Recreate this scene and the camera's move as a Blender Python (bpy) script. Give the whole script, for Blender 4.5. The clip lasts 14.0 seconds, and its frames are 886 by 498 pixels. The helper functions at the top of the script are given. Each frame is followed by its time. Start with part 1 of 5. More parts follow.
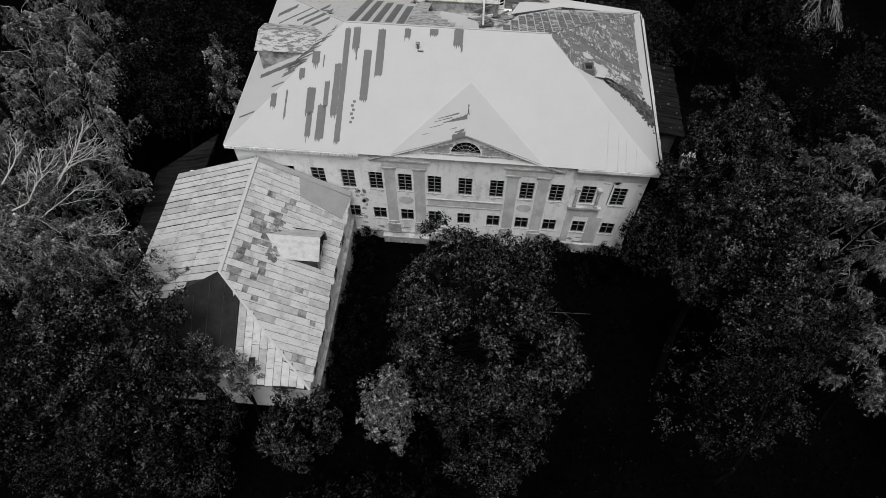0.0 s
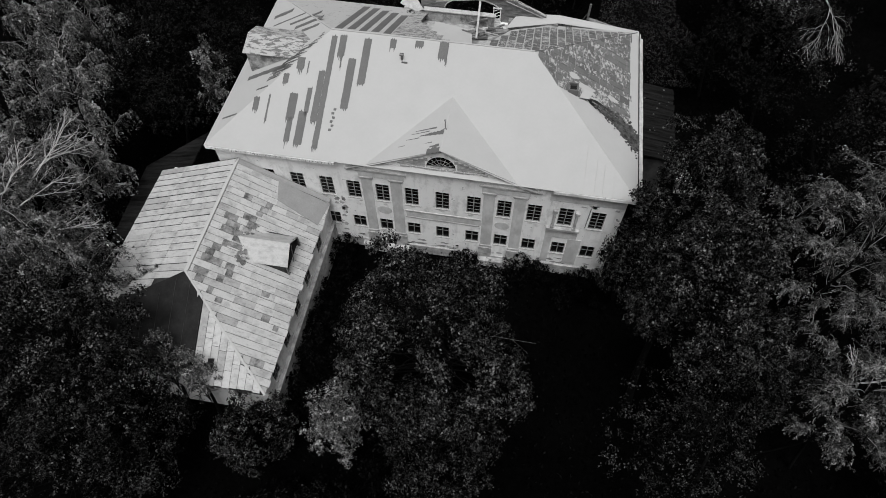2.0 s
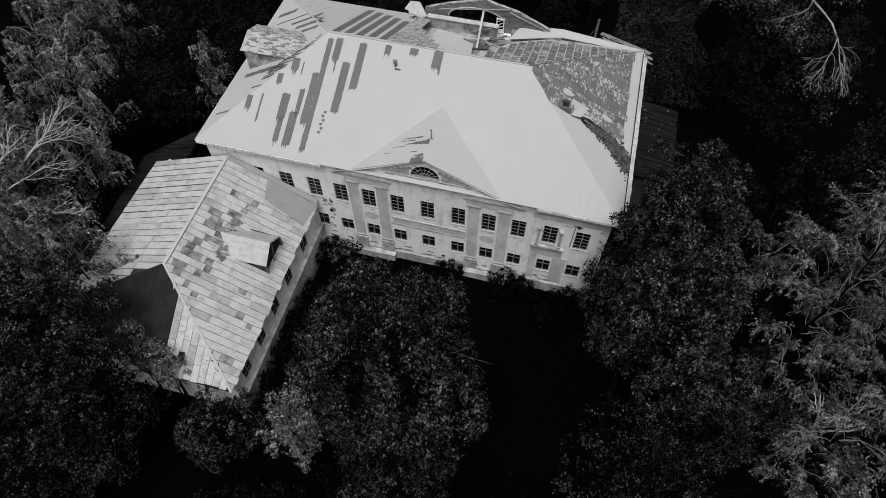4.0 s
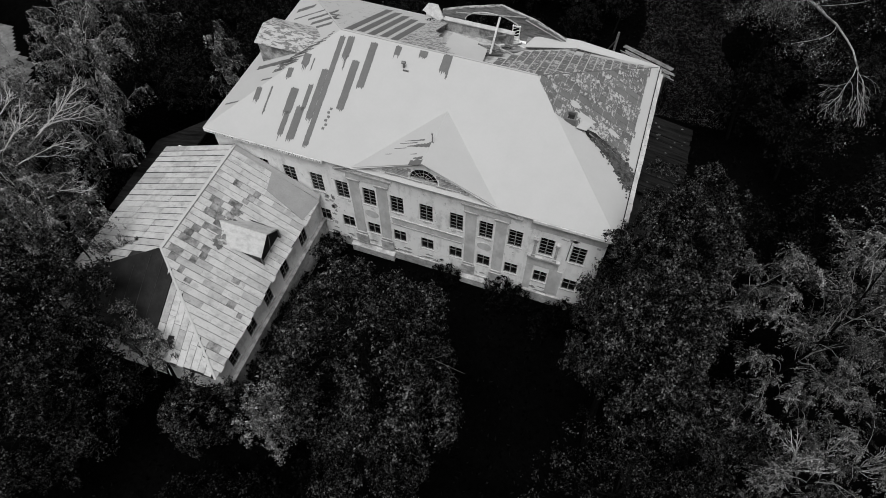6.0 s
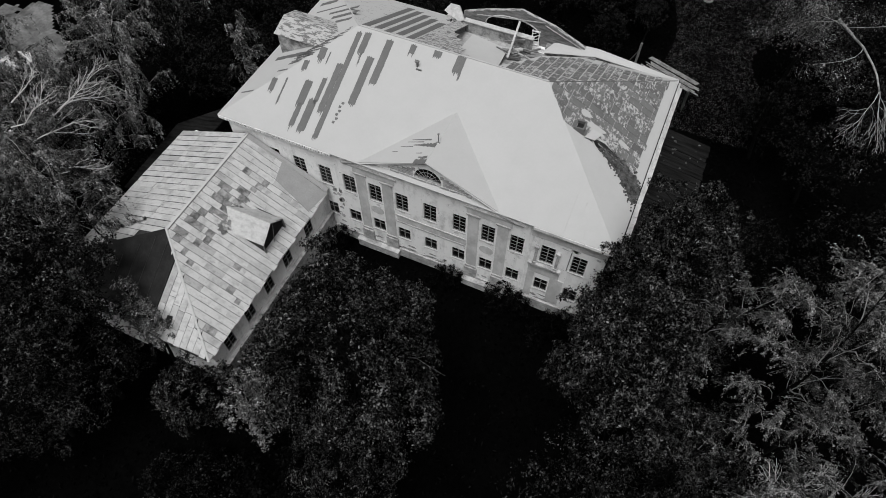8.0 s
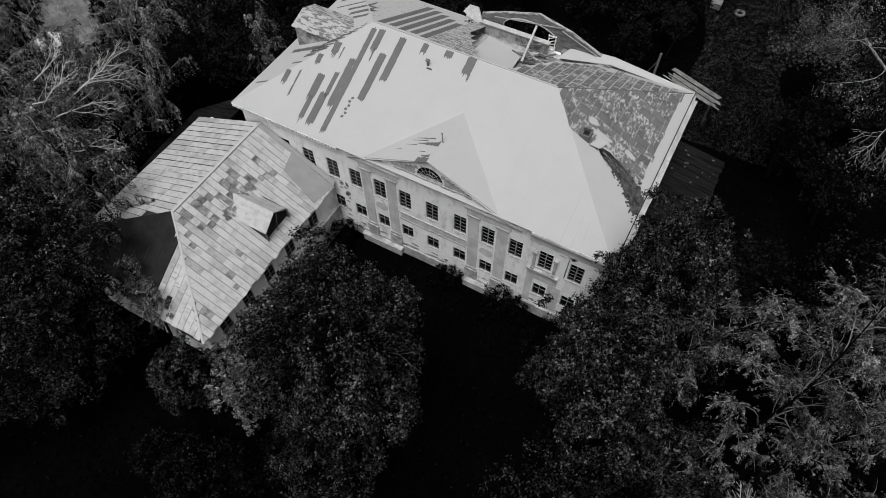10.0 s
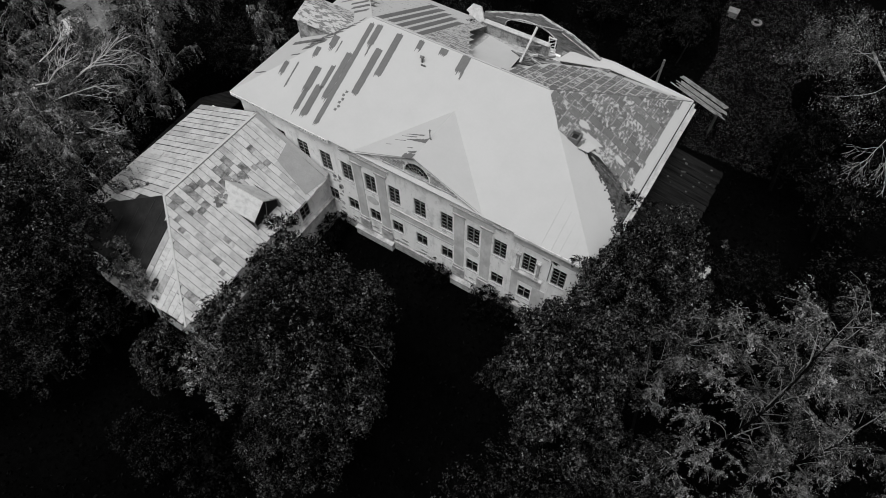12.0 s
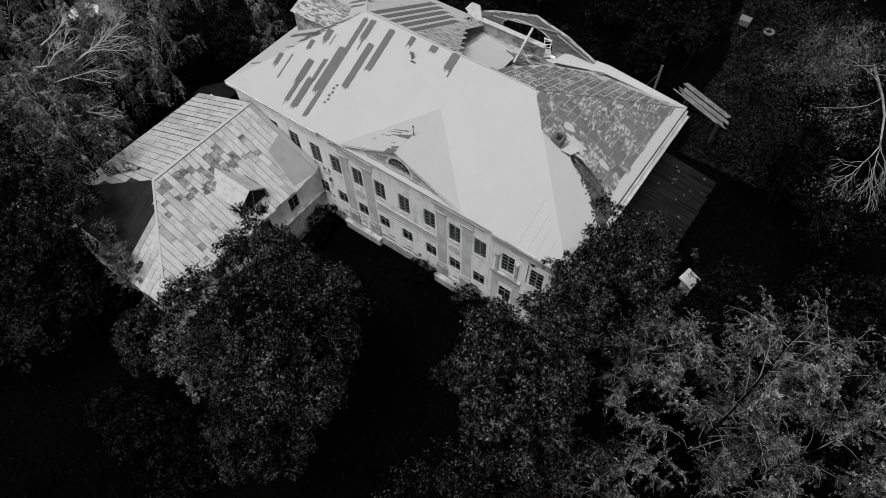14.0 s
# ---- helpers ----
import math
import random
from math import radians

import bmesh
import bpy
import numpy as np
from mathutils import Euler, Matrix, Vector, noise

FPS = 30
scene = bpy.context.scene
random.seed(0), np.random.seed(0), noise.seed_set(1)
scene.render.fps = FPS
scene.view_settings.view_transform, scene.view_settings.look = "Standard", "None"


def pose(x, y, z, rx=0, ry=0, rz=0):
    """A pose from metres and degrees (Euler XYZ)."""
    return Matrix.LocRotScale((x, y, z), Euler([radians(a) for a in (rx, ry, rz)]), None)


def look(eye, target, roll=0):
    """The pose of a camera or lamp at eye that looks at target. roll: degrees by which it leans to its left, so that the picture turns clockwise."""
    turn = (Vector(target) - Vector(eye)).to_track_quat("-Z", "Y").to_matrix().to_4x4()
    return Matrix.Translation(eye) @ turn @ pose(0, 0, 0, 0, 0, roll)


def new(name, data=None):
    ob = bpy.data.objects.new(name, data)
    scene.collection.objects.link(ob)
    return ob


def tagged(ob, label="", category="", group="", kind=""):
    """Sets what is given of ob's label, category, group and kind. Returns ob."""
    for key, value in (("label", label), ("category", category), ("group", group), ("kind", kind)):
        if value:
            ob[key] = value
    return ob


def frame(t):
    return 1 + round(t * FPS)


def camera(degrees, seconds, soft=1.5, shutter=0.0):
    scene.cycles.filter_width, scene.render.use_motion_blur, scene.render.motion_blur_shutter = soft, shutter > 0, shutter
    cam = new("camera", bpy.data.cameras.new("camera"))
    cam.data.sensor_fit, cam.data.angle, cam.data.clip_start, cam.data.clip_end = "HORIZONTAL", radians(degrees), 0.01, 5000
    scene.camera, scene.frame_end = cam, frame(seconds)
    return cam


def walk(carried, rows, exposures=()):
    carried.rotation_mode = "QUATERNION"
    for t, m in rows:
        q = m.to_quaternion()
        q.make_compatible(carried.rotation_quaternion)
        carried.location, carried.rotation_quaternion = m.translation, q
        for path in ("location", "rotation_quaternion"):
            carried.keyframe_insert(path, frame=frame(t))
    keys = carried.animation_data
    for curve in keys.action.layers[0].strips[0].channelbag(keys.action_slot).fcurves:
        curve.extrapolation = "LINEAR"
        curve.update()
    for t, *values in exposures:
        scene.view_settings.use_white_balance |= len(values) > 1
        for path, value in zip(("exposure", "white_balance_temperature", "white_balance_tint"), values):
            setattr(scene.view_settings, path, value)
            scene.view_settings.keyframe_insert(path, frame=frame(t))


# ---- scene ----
cam = camera(70.3, 14.0, soft=0.9)
PATH = [
    (0, (1.079, -31.996, 47.552), (0.984, -30.906, 45.878), 0.1),
    (0.5, (2.234, -31.933, 47.443), (2.109, -30.839, 45.773), -0.3),
    (1, (3.185, -31.55, 47.484), (3.039, -30.459, 45.814), -0.4),
    (1.5, (4.438, -30.953, 47.648), (4.266, -29.868, 45.977), -0.5),
    (2, (5.547, -30.227, 47.881), (5.353, -29.152, 46.206), -0.5),
    (2.5, (6.322, -29.693, 47.979), (6.113, -28.623, 46.302), -0.2),
    (3, (7.255, -29.366, 47.935), (7.023, -28.296, 46.261), -0.3),
    (5.5, (10.72, -27.769, 48.033), (10.375, -26.73, 46.36), -0.1),
    (6, (11.247, -27.578, 48.025), (10.881, -26.545, 46.352), -0.1),
    (6.5, (11.77, -27.343, 48.057), (11.382, -26.319, 46.383), -0.0),
    (7, (12.361, -27.129, 47.982), (11.947, -26.112, 46.31), -0.2),
    (7.5, (12.784, -26.917, 48.053), (12.353, -25.91, 46.38), -0.1),
    (8, (13.332, -26.723, 48.03), (12.878, -25.724, 46.358), -0.2),
    (10.5, (16.208, -25.44, 48.006), (15.649, -24.493, 46.336), -0.9),
    (11, (16.878, -25.061, 48.037), (16.303, -24.125, 46.366), -1.1),
    (11.5, (17.623, -24.722, 47.948), (17.029, -23.794, 46.278), -1.2),
    (12, (18.39, -24.348, 47.861), (17.778, -23.429, 46.193), -1.3),
    (12.5, (19.081, -23.919, 47.866), (18.454, -23.013, 46.197), -1.5),
    (13, (19.845, -23.517, 47.762), (19.2, -22.619, 46.095), -1.6),
    (13.5, (20.543, -23.117, 47.701), (19.883, -22.229, 46.035), -1.8),
    (14, (21.294, -22.663, 47.671), (20.618, -21.786, 46.006), -1.9),
]
walk(cam, [(t, look(eye, target, roll)) for t, eye, target, roll in PATH])

# ---- light ----
SUN_TO = Vector((0.02, -0.33, 0.944)).normalized()
world = bpy.data.worlds.new("sky")
scene.world = world
world.use_nodes = True
wn = world.node_tree.nodes
sky = wn.new("ShaderNodeTexSky")
sky.sky_type = "NISHITA"
sky.sun_disc = False
sky.sun_elevation = math.asin(SUN_TO.z)
sky.sun_rotation = math.atan2(SUN_TO.x, SUN_TO.y)
grey_sky = wn.new("ShaderNodeRGBToBW")
world.node_tree.links.new(sky.outputs["Color"], grey_sky.inputs["Color"])
world.node_tree.links.new(grey_sky.outputs["Val"], wn["Background"].inputs["Color"])
wn["Background"].inputs["Strength"].default_value = 0.09
sun_data = bpy.data.lights.new("sun", "SUN")
sun_data.energy = 2.25
sun_data.angle = radians(30)
sun = new("sun", sun_data)
sun.matrix_world = look(SUN_TO * 120, (0, 0, 0))
scene.view_settings.exposure = 0.33


# ---- materials ----
def material(name, rough=0.7, metal=0.0, spec=0.3):
    m = bpy.data.materials.new(name)
    m.use_nodes = True
    b = m.node_tree.nodes["Principled BSDF"]
    b.inputs["Roughness"].default_value = rough
    b.inputs["Metallic"].default_value = metal
    b.inputs["Specular IOR Level"].default_value = spec
    return m


def node(m, kind, **values):
    n = m.node_tree.nodes.new(kind)
    for key, value in values.items():
        n.inputs[key].default_value = value
    return n


def link(m, a, b):
    m.node_tree.links.new(a, b)


def noise_node(m, scale, detail=4.0, rough=0.6, stretch=(1, 1, 1), shift=False):
    co = node(m, "ShaderNodeTexCoord")
    mp = node(m, "ShaderNodeMapping")
    mp.inputs["Scale"].default_value = stretch
    link(m, co.outputs["Object"], mp.inputs["Vector"])
    if shift:
        info = node(m, "ShaderNodeObjectInfo")
        mul = node(m, "ShaderNodeMath")
        mul.operation = "MULTIPLY"
        mul.inputs[1].default_value = 97.0
        link(m, info.outputs["Random"], mul.inputs[0])
        link(m, mul.outputs[0], mp.inputs["Location"])
    n = node(m, "ShaderNodeTexNoise", Scale=scale, Detail=detail, Roughness=rough)
    link(m, mp.outputs["Vector"], n.inputs["Vector"])
    return n.outputs["Fac"]


def ramp(m, fac, stops):
    r = node(m, "ShaderNodeValToRGB")
    e = r.color_ramp.elements
    while len(e) < len(stops):
        e.new(0.5)
    for el, (p, v) in zip(e, stops):
        el.position = p
        el.color = (v, v, v, 1)
    link(m, fac, r.inputs["Fac"])
    return r.outputs["Color"]


def mix(m, fac, a, b, mode="MIX"):
    x = node(m, "ShaderNodeMix")
    x.data_type = "RGBA"
    x.blend_type = mode
    for sock, value in ((x.inputs["Factor"], fac), (x.inputs["A"], a), (x.inputs["B"], b)):
        if isinstance(value, (int, float)):
            sock.default_value = value if sock.name == "Factor" else (value, value, value, 1)
        else:
            link(m, value, sock)
    return x.outputs["Result"]


def finish(m, colour, bump=None, strength=0.3, distance=0.02):
    b = m.node_tree.nodes["Principled BSDF"]
    link(m, colour, b.inputs["Base Color"])
    if bump is not None:
        bp = node(m, "ShaderNodeBump", Strength=strength, Distance=distance)
        link(m, bump, bp.inputs["Height"])
        link(m, bp.outputs["Normal"], b.inputs["Normal"])
    return m


def blotched(name, dark, light, scale, rough=0.8, lo=0.35, hi=0.6, fine=14.0, fine_amount=0.25, bump=0.3, stretch=(1, 1, 1), metal=0.0, shift=False, spec=0.3):
    """A surface of two greys in blotches, with a finer grain over it."""
    m = material(name, rough, metal, spec)
    big = noise_node(m, scale, 6, 0.65, stretch, shift)
    small = noise_node(m, fine, 4, 0.7, stretch, shift)
    col = ramp(m, big, ((lo, dark), (hi, light)))
    grain = ramp(m, small, ((0.25, 1 - fine_amount), (0.7, 1.0)))
    return finish(m, mix(m, 1.0, col, grain, "MULTIPLY"), small, bump)


def peeling(name, bare, paint, edge, scale=1.6, stretch=(1, 1, 1), spread=0.3):
    """Paint that flakes off bare sheet metal, more on some sheets than on others."""
    m = material(name, 0.75, 0.0, 0.25)
    n1 = noise_node(m, scale, 8, 0.72, stretch, True)
    n2 = noise_node(m, 0.45, 3, 0.5, (1, 1, 1), True)
    info = node(m, "ShaderNodeObjectInfo")
    add = node(m, "ShaderNodeMath")
    add.operation = "MULTIPLY_ADD"
    add.inputs[1].default_value = spread
    link(m, info.outputs["Random"], add.inputs[0])
    link(m, n1, add.inputs[2])
    flake = ramp(m, add.outputs[0], ((edge, 0.0), (edge + 0.03, 1.0)))
    tone = ramp(m, n2, ((0.3, bare * 0.8), (0.7, bare * 1.25)))
    return finish(m, mix(m, flake, tone, paint), n1, 0.3)


def sheets(name, low, high, stain, shift_scale=2.2):
    """Painted roofing sheets: each of its own grey, with rain streaks and rusty spots."""
    m = material(name, 0.6, 0.0, 0.3)
    info = node(m, "ShaderNodeObjectInfo")
    base = ramp(m, info.outputs["Random"], ((0.0, low * 0.82), (0.14, low), (0.4, high * 0.95), (1.0, high)))
    n1 = noise_node(m, shift_scale, 7, 0.7, (0.8, 2.5, 1), True)
    n2 = noise_node(m, 9.0, 4, 0.7, (1, 1, 1), True)
    n3 = noise_node(m, 1.1, 5, 0.65, (1, 1, 1), True)
    col = mix(m, ramp(m, n1, ((0.55, 0.0), (0.72, 0.85))), base, stain)
    col = mix(m, 1.0, col, ramp(m, n3, ((0.34, 0.7), (0.52, 1.0))), "MULTIPLY")
    col = mix(m, 1.0, col, ramp(m, n2, ((0.32, 0.9), (0.58, 1.0))), "MULTIPLY")
    return finish(m, col, n1, 0.25)


def dirty_plaster(name, clean):
    """Whitewash with blotches, rain streaks and small scabs where the coat has come off."""
    m = material(name, 0.92, 0.0, 0.2)
    big = noise_node(m, 0.7, 6, 0.65)
    run = noise_node(m, 1.3, 5, 0.6, (1.6, 1.6, 0.22))
    small = noise_node(m, 2.6, 8, 0.75)
    col = ramp(m, big, ((0.3, clean * 0.8), (0.46, clean)))
    col = mix(m, 1.0, col, ramp(m, run, ((0.3, 0.82), (0.46, 1.0))), "MULTIPLY")
    damp = noise_node(m, 0.55, 7, 0.7, (1, 1, 0.6))
    col = mix(m, ramp(m, damp, ((0.53, 0.0), (0.66, 0.55))), col, 0.36)
    col = mix(m, ramp(m, small, ((0.61, 0.0), (0.66, 1.0))), col, 0.3)
    return finish(m, col, small, 0.35)


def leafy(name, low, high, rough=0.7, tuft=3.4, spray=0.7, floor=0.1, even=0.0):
    """Leaf colour with shade put in: near-black gaps between lighter tufts and sprays, and light and dark leaves."""
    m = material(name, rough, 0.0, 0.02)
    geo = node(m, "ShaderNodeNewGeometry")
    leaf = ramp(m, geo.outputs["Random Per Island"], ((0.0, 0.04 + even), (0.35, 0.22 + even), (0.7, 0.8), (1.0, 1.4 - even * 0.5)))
    # Low ends of both noises paint the shade in gaps between tufts.
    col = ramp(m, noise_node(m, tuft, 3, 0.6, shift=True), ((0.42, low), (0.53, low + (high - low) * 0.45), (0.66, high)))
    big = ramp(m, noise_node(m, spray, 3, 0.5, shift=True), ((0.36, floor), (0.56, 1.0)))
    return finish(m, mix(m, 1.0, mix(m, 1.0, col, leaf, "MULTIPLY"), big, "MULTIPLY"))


MAT = {
    "roof_white": blotched("roof_white", 0.445, 0.465, 0.5, 0.9, 0.3, 0.6, 6.0, 0.03, 0.05, spec=0.04),
    "roof_bare": blotched("roof_bare", 0.12, 0.15, 0.8, 0.6, 0.3, 0.7, 9.0, 0.2, 0.2),
    "roof_peeling": peeling("roof_peeling", 0.135, 0.43, 0.625, 4.6, (1, 0.6, 1), 0.14),
    "roof_half": peeling("roof_half", 0.17, 0.44, 0.52, 2.6, (0.5, 2.2, 1)),
    "roof_flaked": blotched("roof_flaked", 0.16, 0.45, 2.0, 0.7, 0.46, 0.5, 7.0, 0.2, 0.2, (0.8, 3.0, 1)),
    "wing_sheet": sheets("wing_sheet", 0.45, 0.53, 0.24),
    "dormer_sheet": blotched("dormer_sheet", 0.4, 0.52, 1.6, 0.65, 0.36, 0.56, 8.0, 0.2, 0.2, (1, 2, 1)),
    "wing_sheet_grey": blotched("wing_sheet_grey", 0.09, 0.42, 1.5, 0.65, 0.36, 0.68, 7.0, 0.35, 0.2, (1, 1, 1), shift=True),
    "wing_flat": blotched("wing_flat", 0.27, 0.33, 0.9, 0.6, 0.3, 0.7, 8.0, 0.2, 0.1),
    "tar": blotched("tar", 0.014, 0.034, 0.9, 0.85, 0.3, 0.7, 8.0, 0.3, 0.2, spec=0.12),
    "shed_plank": blotched("shed_plank", 0.005, 0.025, 0.8, 0.95, 0.35, 0.7, 7.0, 0.5, 0.4, (0.4, 4, 1), shift=True, spec=0.04),
    "plaster": dirty_plaster("plaster", 0.86),
    "plaster_grey": blotched("plaster_grey", 0.5, 0.66, 0.7, 0.9, 0.42, 0.6, 3.0, 0.16, 0.2, (1, 1, 0.5)),
    "plinth": blotched("plinth", 0.25, 0.6, 0.8, 0.95, 0.35, 0.62, 4.0, 0.4, 0.6),
    "wall_worn": blotched("wall_worn", 0.16, 0.55, 1.1, 0.95, 0.4, 0.6, 6.0, 0.4, 0.5),
    "ledge": blotched("ledge", 0.32, 0.56, 1.3, 0.95, 0.38, 0.58, 5.0, 0.35, 0.4),
    "stone": blotched("stone", 0.4, 0.62, 0.9, 0.9, 0.3, 0.6, 6.0, 0.3, 0.5),
    "brick": blotched("brick", 0.1, 0.3, 1.4, 0.95, 0.35, 0.65, 9.0, 0.4, 0.6),
    "wood_old": blotched("wood_old", 0.12, 0.3, 1.2, 0.9, 0.35, 0.65, 9.0, 0.4, 0.5, (1, 1, 5), shift=True),
    "pole_wood": blotched("pole_wood", 0.12, 0.36, 1.5, 0.85, 0.35, 0.6, 8.0, 0.3, 0.3, (1, 1, 1), shift=True),
    "litter": blotched("litter", 0.03, 0.16, 2.5, 0.95, 0.35, 0.65, 9.0, 0.4, 0.5),
    "wood_dark": blotched("wood_dark", 0.02, 0.06, 1.2, 0.9, 0.35, 0.65, 9.0, 0.4, 0.5, shift=True),
    "frame": blotched("frame", 0.16, 0.34, 2.0, 0.8, 0.3, 0.65, 12.0, 0.3, 0.3),
    "metal": blotched("metal", 0.12, 0.25, 2.0, 0.5, 0.3, 0.7, 12.0, 0.3, 0.2, metal=0.6),
    "room": blotched("room", 0.05, 0.12, 0.5, 0.95, 0.3, 0.7, 3.0, 0.3, 0.2),
    # Near-black: shade under and inside the crowns is put into the bark colour.
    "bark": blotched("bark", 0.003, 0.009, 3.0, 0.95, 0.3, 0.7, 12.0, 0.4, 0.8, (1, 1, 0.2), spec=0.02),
    "birch_bark": blotched("birch_bark", 0.08, 0.34, 1.6, 0.8, 0.3, 0.48, 10.0, 0.35, 0.4, (1, 1, 2.5)),
    "pale_bark": blotched("pale_bark", 0.1, 0.45, 1.2, 0.8, 0.35, 0.55, 9.0, 0.35, 0.4, (1, 1, 2.5)),
    "dead_wood": blotched("dead_wood", 0.25, 0.55, 1.5, 0.85, 0.3, 0.55, 10.0, 0.25, 0.4),
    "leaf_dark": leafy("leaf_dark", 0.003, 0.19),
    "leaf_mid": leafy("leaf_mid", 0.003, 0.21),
    "leaf_birch": leafy("leaf_birch", 0.03, 0.46, spray=0.5, floor=0.12, even=0.25),
    "leaf_silver": leafy("leaf_silver", 0.05, 0.6, tuft=2.4, spray=0.45, floor=0.1, even=0.35),
    "leaf_pale": leafy("leaf_pale", 0.08, 0.48, floor=0.5, even=0.15),
    # Glints are painted: a few lighter leaves among near-black ones.
    "leaf_glint": leafy("leaf_glint", 0.0, 0.11, 0.5, 5.0, floor=0.0),
    # Dimmer copies of the leaf colour; shade of lower and farther trees put in.
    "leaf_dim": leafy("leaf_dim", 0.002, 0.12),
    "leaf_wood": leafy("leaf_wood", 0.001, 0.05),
    # Darkest leaf copy: deep shade by the walls is put into the colour.
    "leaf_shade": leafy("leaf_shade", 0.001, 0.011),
    # Near-black weeds: the yard's shade is put into their colour.
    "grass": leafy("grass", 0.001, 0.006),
    "meadow": leafy("meadow", 0.03, 0.19, tuft=2.0, spray=0.25, floor=0.4, even=0.3),
}
glass = material("window_glass", 0.25, 0.0, 0.15)
finish(glass, ramp(glass, noise_node(glass, 1.0, 3), ((0.3, 0.003), (0.7, 0.01))))
MAT["glass"] = glass
# Far darker than real earth; the deep shade on the ground is in its colour.
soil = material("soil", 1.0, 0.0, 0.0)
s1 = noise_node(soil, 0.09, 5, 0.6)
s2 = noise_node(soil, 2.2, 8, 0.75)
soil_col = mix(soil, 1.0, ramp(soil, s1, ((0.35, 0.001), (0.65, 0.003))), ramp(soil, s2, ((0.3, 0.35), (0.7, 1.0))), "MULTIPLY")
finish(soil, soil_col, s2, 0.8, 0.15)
MAT["soil"] = soil
MAT["sand"] = blotched("sand", 0.04, 0.2, 0.35, 0.95, 0.35, 0.6, 2.5, 0.4, 0.5)


# ---- mesh helpers ----
def mesh_ob(name, bm, mat, parent=None, label=""):
    me = bpy.data.meshes.new(name)
    bmesh.ops.recalc_face_normals(bm, faces=bm.faces)
    bm.to_mesh(me)
    bm.free()
    for one in (mat if isinstance(mat, (list, tuple)) else [mat]):
        me.materials.append(MAT[one])
    ob = new(name, me)
    if parent is not None:
        ob.parent = parent
    if label:
        tagged(ob, label)
    return ob


def part(name, bm, mat, parent, label=""):
    return mesh_ob(name, bm, mat, parent, label)


def share(name, me, parent, m=None):
    ob = new(name, me)
    ob.parent = parent
    if m is not None:
        ob.matrix_basis = m
    return ob


def thing(name, label, category, at=(0, 0, 0), group="", kind=""):
    ob = new(name)
    ob.location = at
    ob.empty_display_size = 0.2
    return tagged(ob, label, category, group, kind)


def box(bm, x0, x1, y0, y1, z0, z1):
    v = [bm.verts.new(p) for p in ((x0, y0, z0), (x1, y0, z0), (x1, y1, z0), (x0, y1, z0), (x0, y0, z1), (x1, y0, z1), (x1, y1, z1), (x0, y1, z1))]
    for f in ((0, 3, 2, 1), (4, 5, 6, 7), (0, 1, 5, 4), (1, 2, 6, 5), (2, 3, 7, 6), (3, 0, 4, 7)):
        bm.faces.new([v[i] for i in f])


def slab(bm, points, thick, up=None):
    """A plate on the polygon, thick metres below it."""
    p = [Vector(q) for q in points]
    n = up or (p[1] - p[0]).cross(p[2] - p[0]).normalized()
    if n.z < 0:
        n = -n
    top = [bm.verts.new(q) for q in p]
    low = [bm.verts.new(q - n * thick) for q in p]
    bm.faces.new(top)
    bm.faces.new(low[::-1])
    for i in range(len(p)):
        j = (i + 1) % len(p)
        bm.faces.new((top[i], low[i], low[j], top[j]))


def beam(bm, a, b, w, h=None, sides=4):
    """A bar from a to b, w wide and h high."""
    a, b = Vector(a), Vector(b)
    h = h or w
    d = (b - a).normalized()
    s = d.cross(Vector((0, 0, 1)))
    s = Vector((1, 0, 0)) if s.length < 1e-3 else s.normalized()
    u = s.cross(d).normalized()
    rings = []
    for c in (a, b):
        rings.append([bm.verts.new(c + s * (math.cos(math.tau * (i + 0.5) / sides) * w * 0.7071) + u * (math.sin(math.tau * (i + 0.5) / sides) * h * 0.7071)) for i in range(sides)])
    bm.faces.new(rings[0][::-1])
    bm.faces.new(rings[1])
    for i in range(sides):
        j = (i + 1) % sides
        bm.faces.new((rings[0][i], rings[0][j], rings[1][j], rings[1][i]))


def pierced(bm, place, u0, u1, v0, v1, thick, holes):
    """A wall in the plane (u, v), w = 0 to thick, with holes (u0, u1, v0, v1) through it."""
    us = sorted({u0, u1, *(h[0] for h in holes), *(h[1] for h in holes)})
    vs = sorted({v0, v1, *(h[2] for h in holes), *(h[3] for h in holes)})
    solid = {}
    for i in range(len(us) - 1):
        for j in range(len(vs) - 1):
            cu, cv = (us[i] + us[i + 1]) / 2, (vs[j] + vs[j + 1]) / 2
            solid[i, j] = not any(h[0] < cu < h[1] and h[2] < cv < h[3] for h in holes)
    cache = {}

    def vert(u, v, w):
        key = (round(u, 4), round(v, 4), w)
        if key not in cache:
            cache[key] = bm.verts.new(place(u, v, w * thick))
        return cache[key]

    for (i, j), ok in solid.items():
        if not ok:
            continue
        a, b, c, d = us[i], us[i + 1], vs[j], vs[j + 1]
        for w in (0, 1):
            bm.faces.new([vert(a, c, w), vert(b, c, w), vert(b, d, w), vert(a, d, w)])
        for di, dj, (p, q) in ((-1, 0, ((a, c), (a, d))), (1, 0, ((b, c), (b, d))), (0, -1, ((a, c), (b, c))), (0, 1, ((a, d), (b, d)))):
            if not solid.get((i + di, j + dj), False):
                bm.faces.new([vert(*p, 0), vert(*q, 0), vert(*q, 1), vert(*p, 1)])


# ---- ground ----
def ground_height(x, y):
    return -0.12 + 0.25 * noise.noise(Vector((x * 0.06, y * 0.06, 0.3))) - 0.35 * max(0.0, min(1.0, (x - 2) / 14))


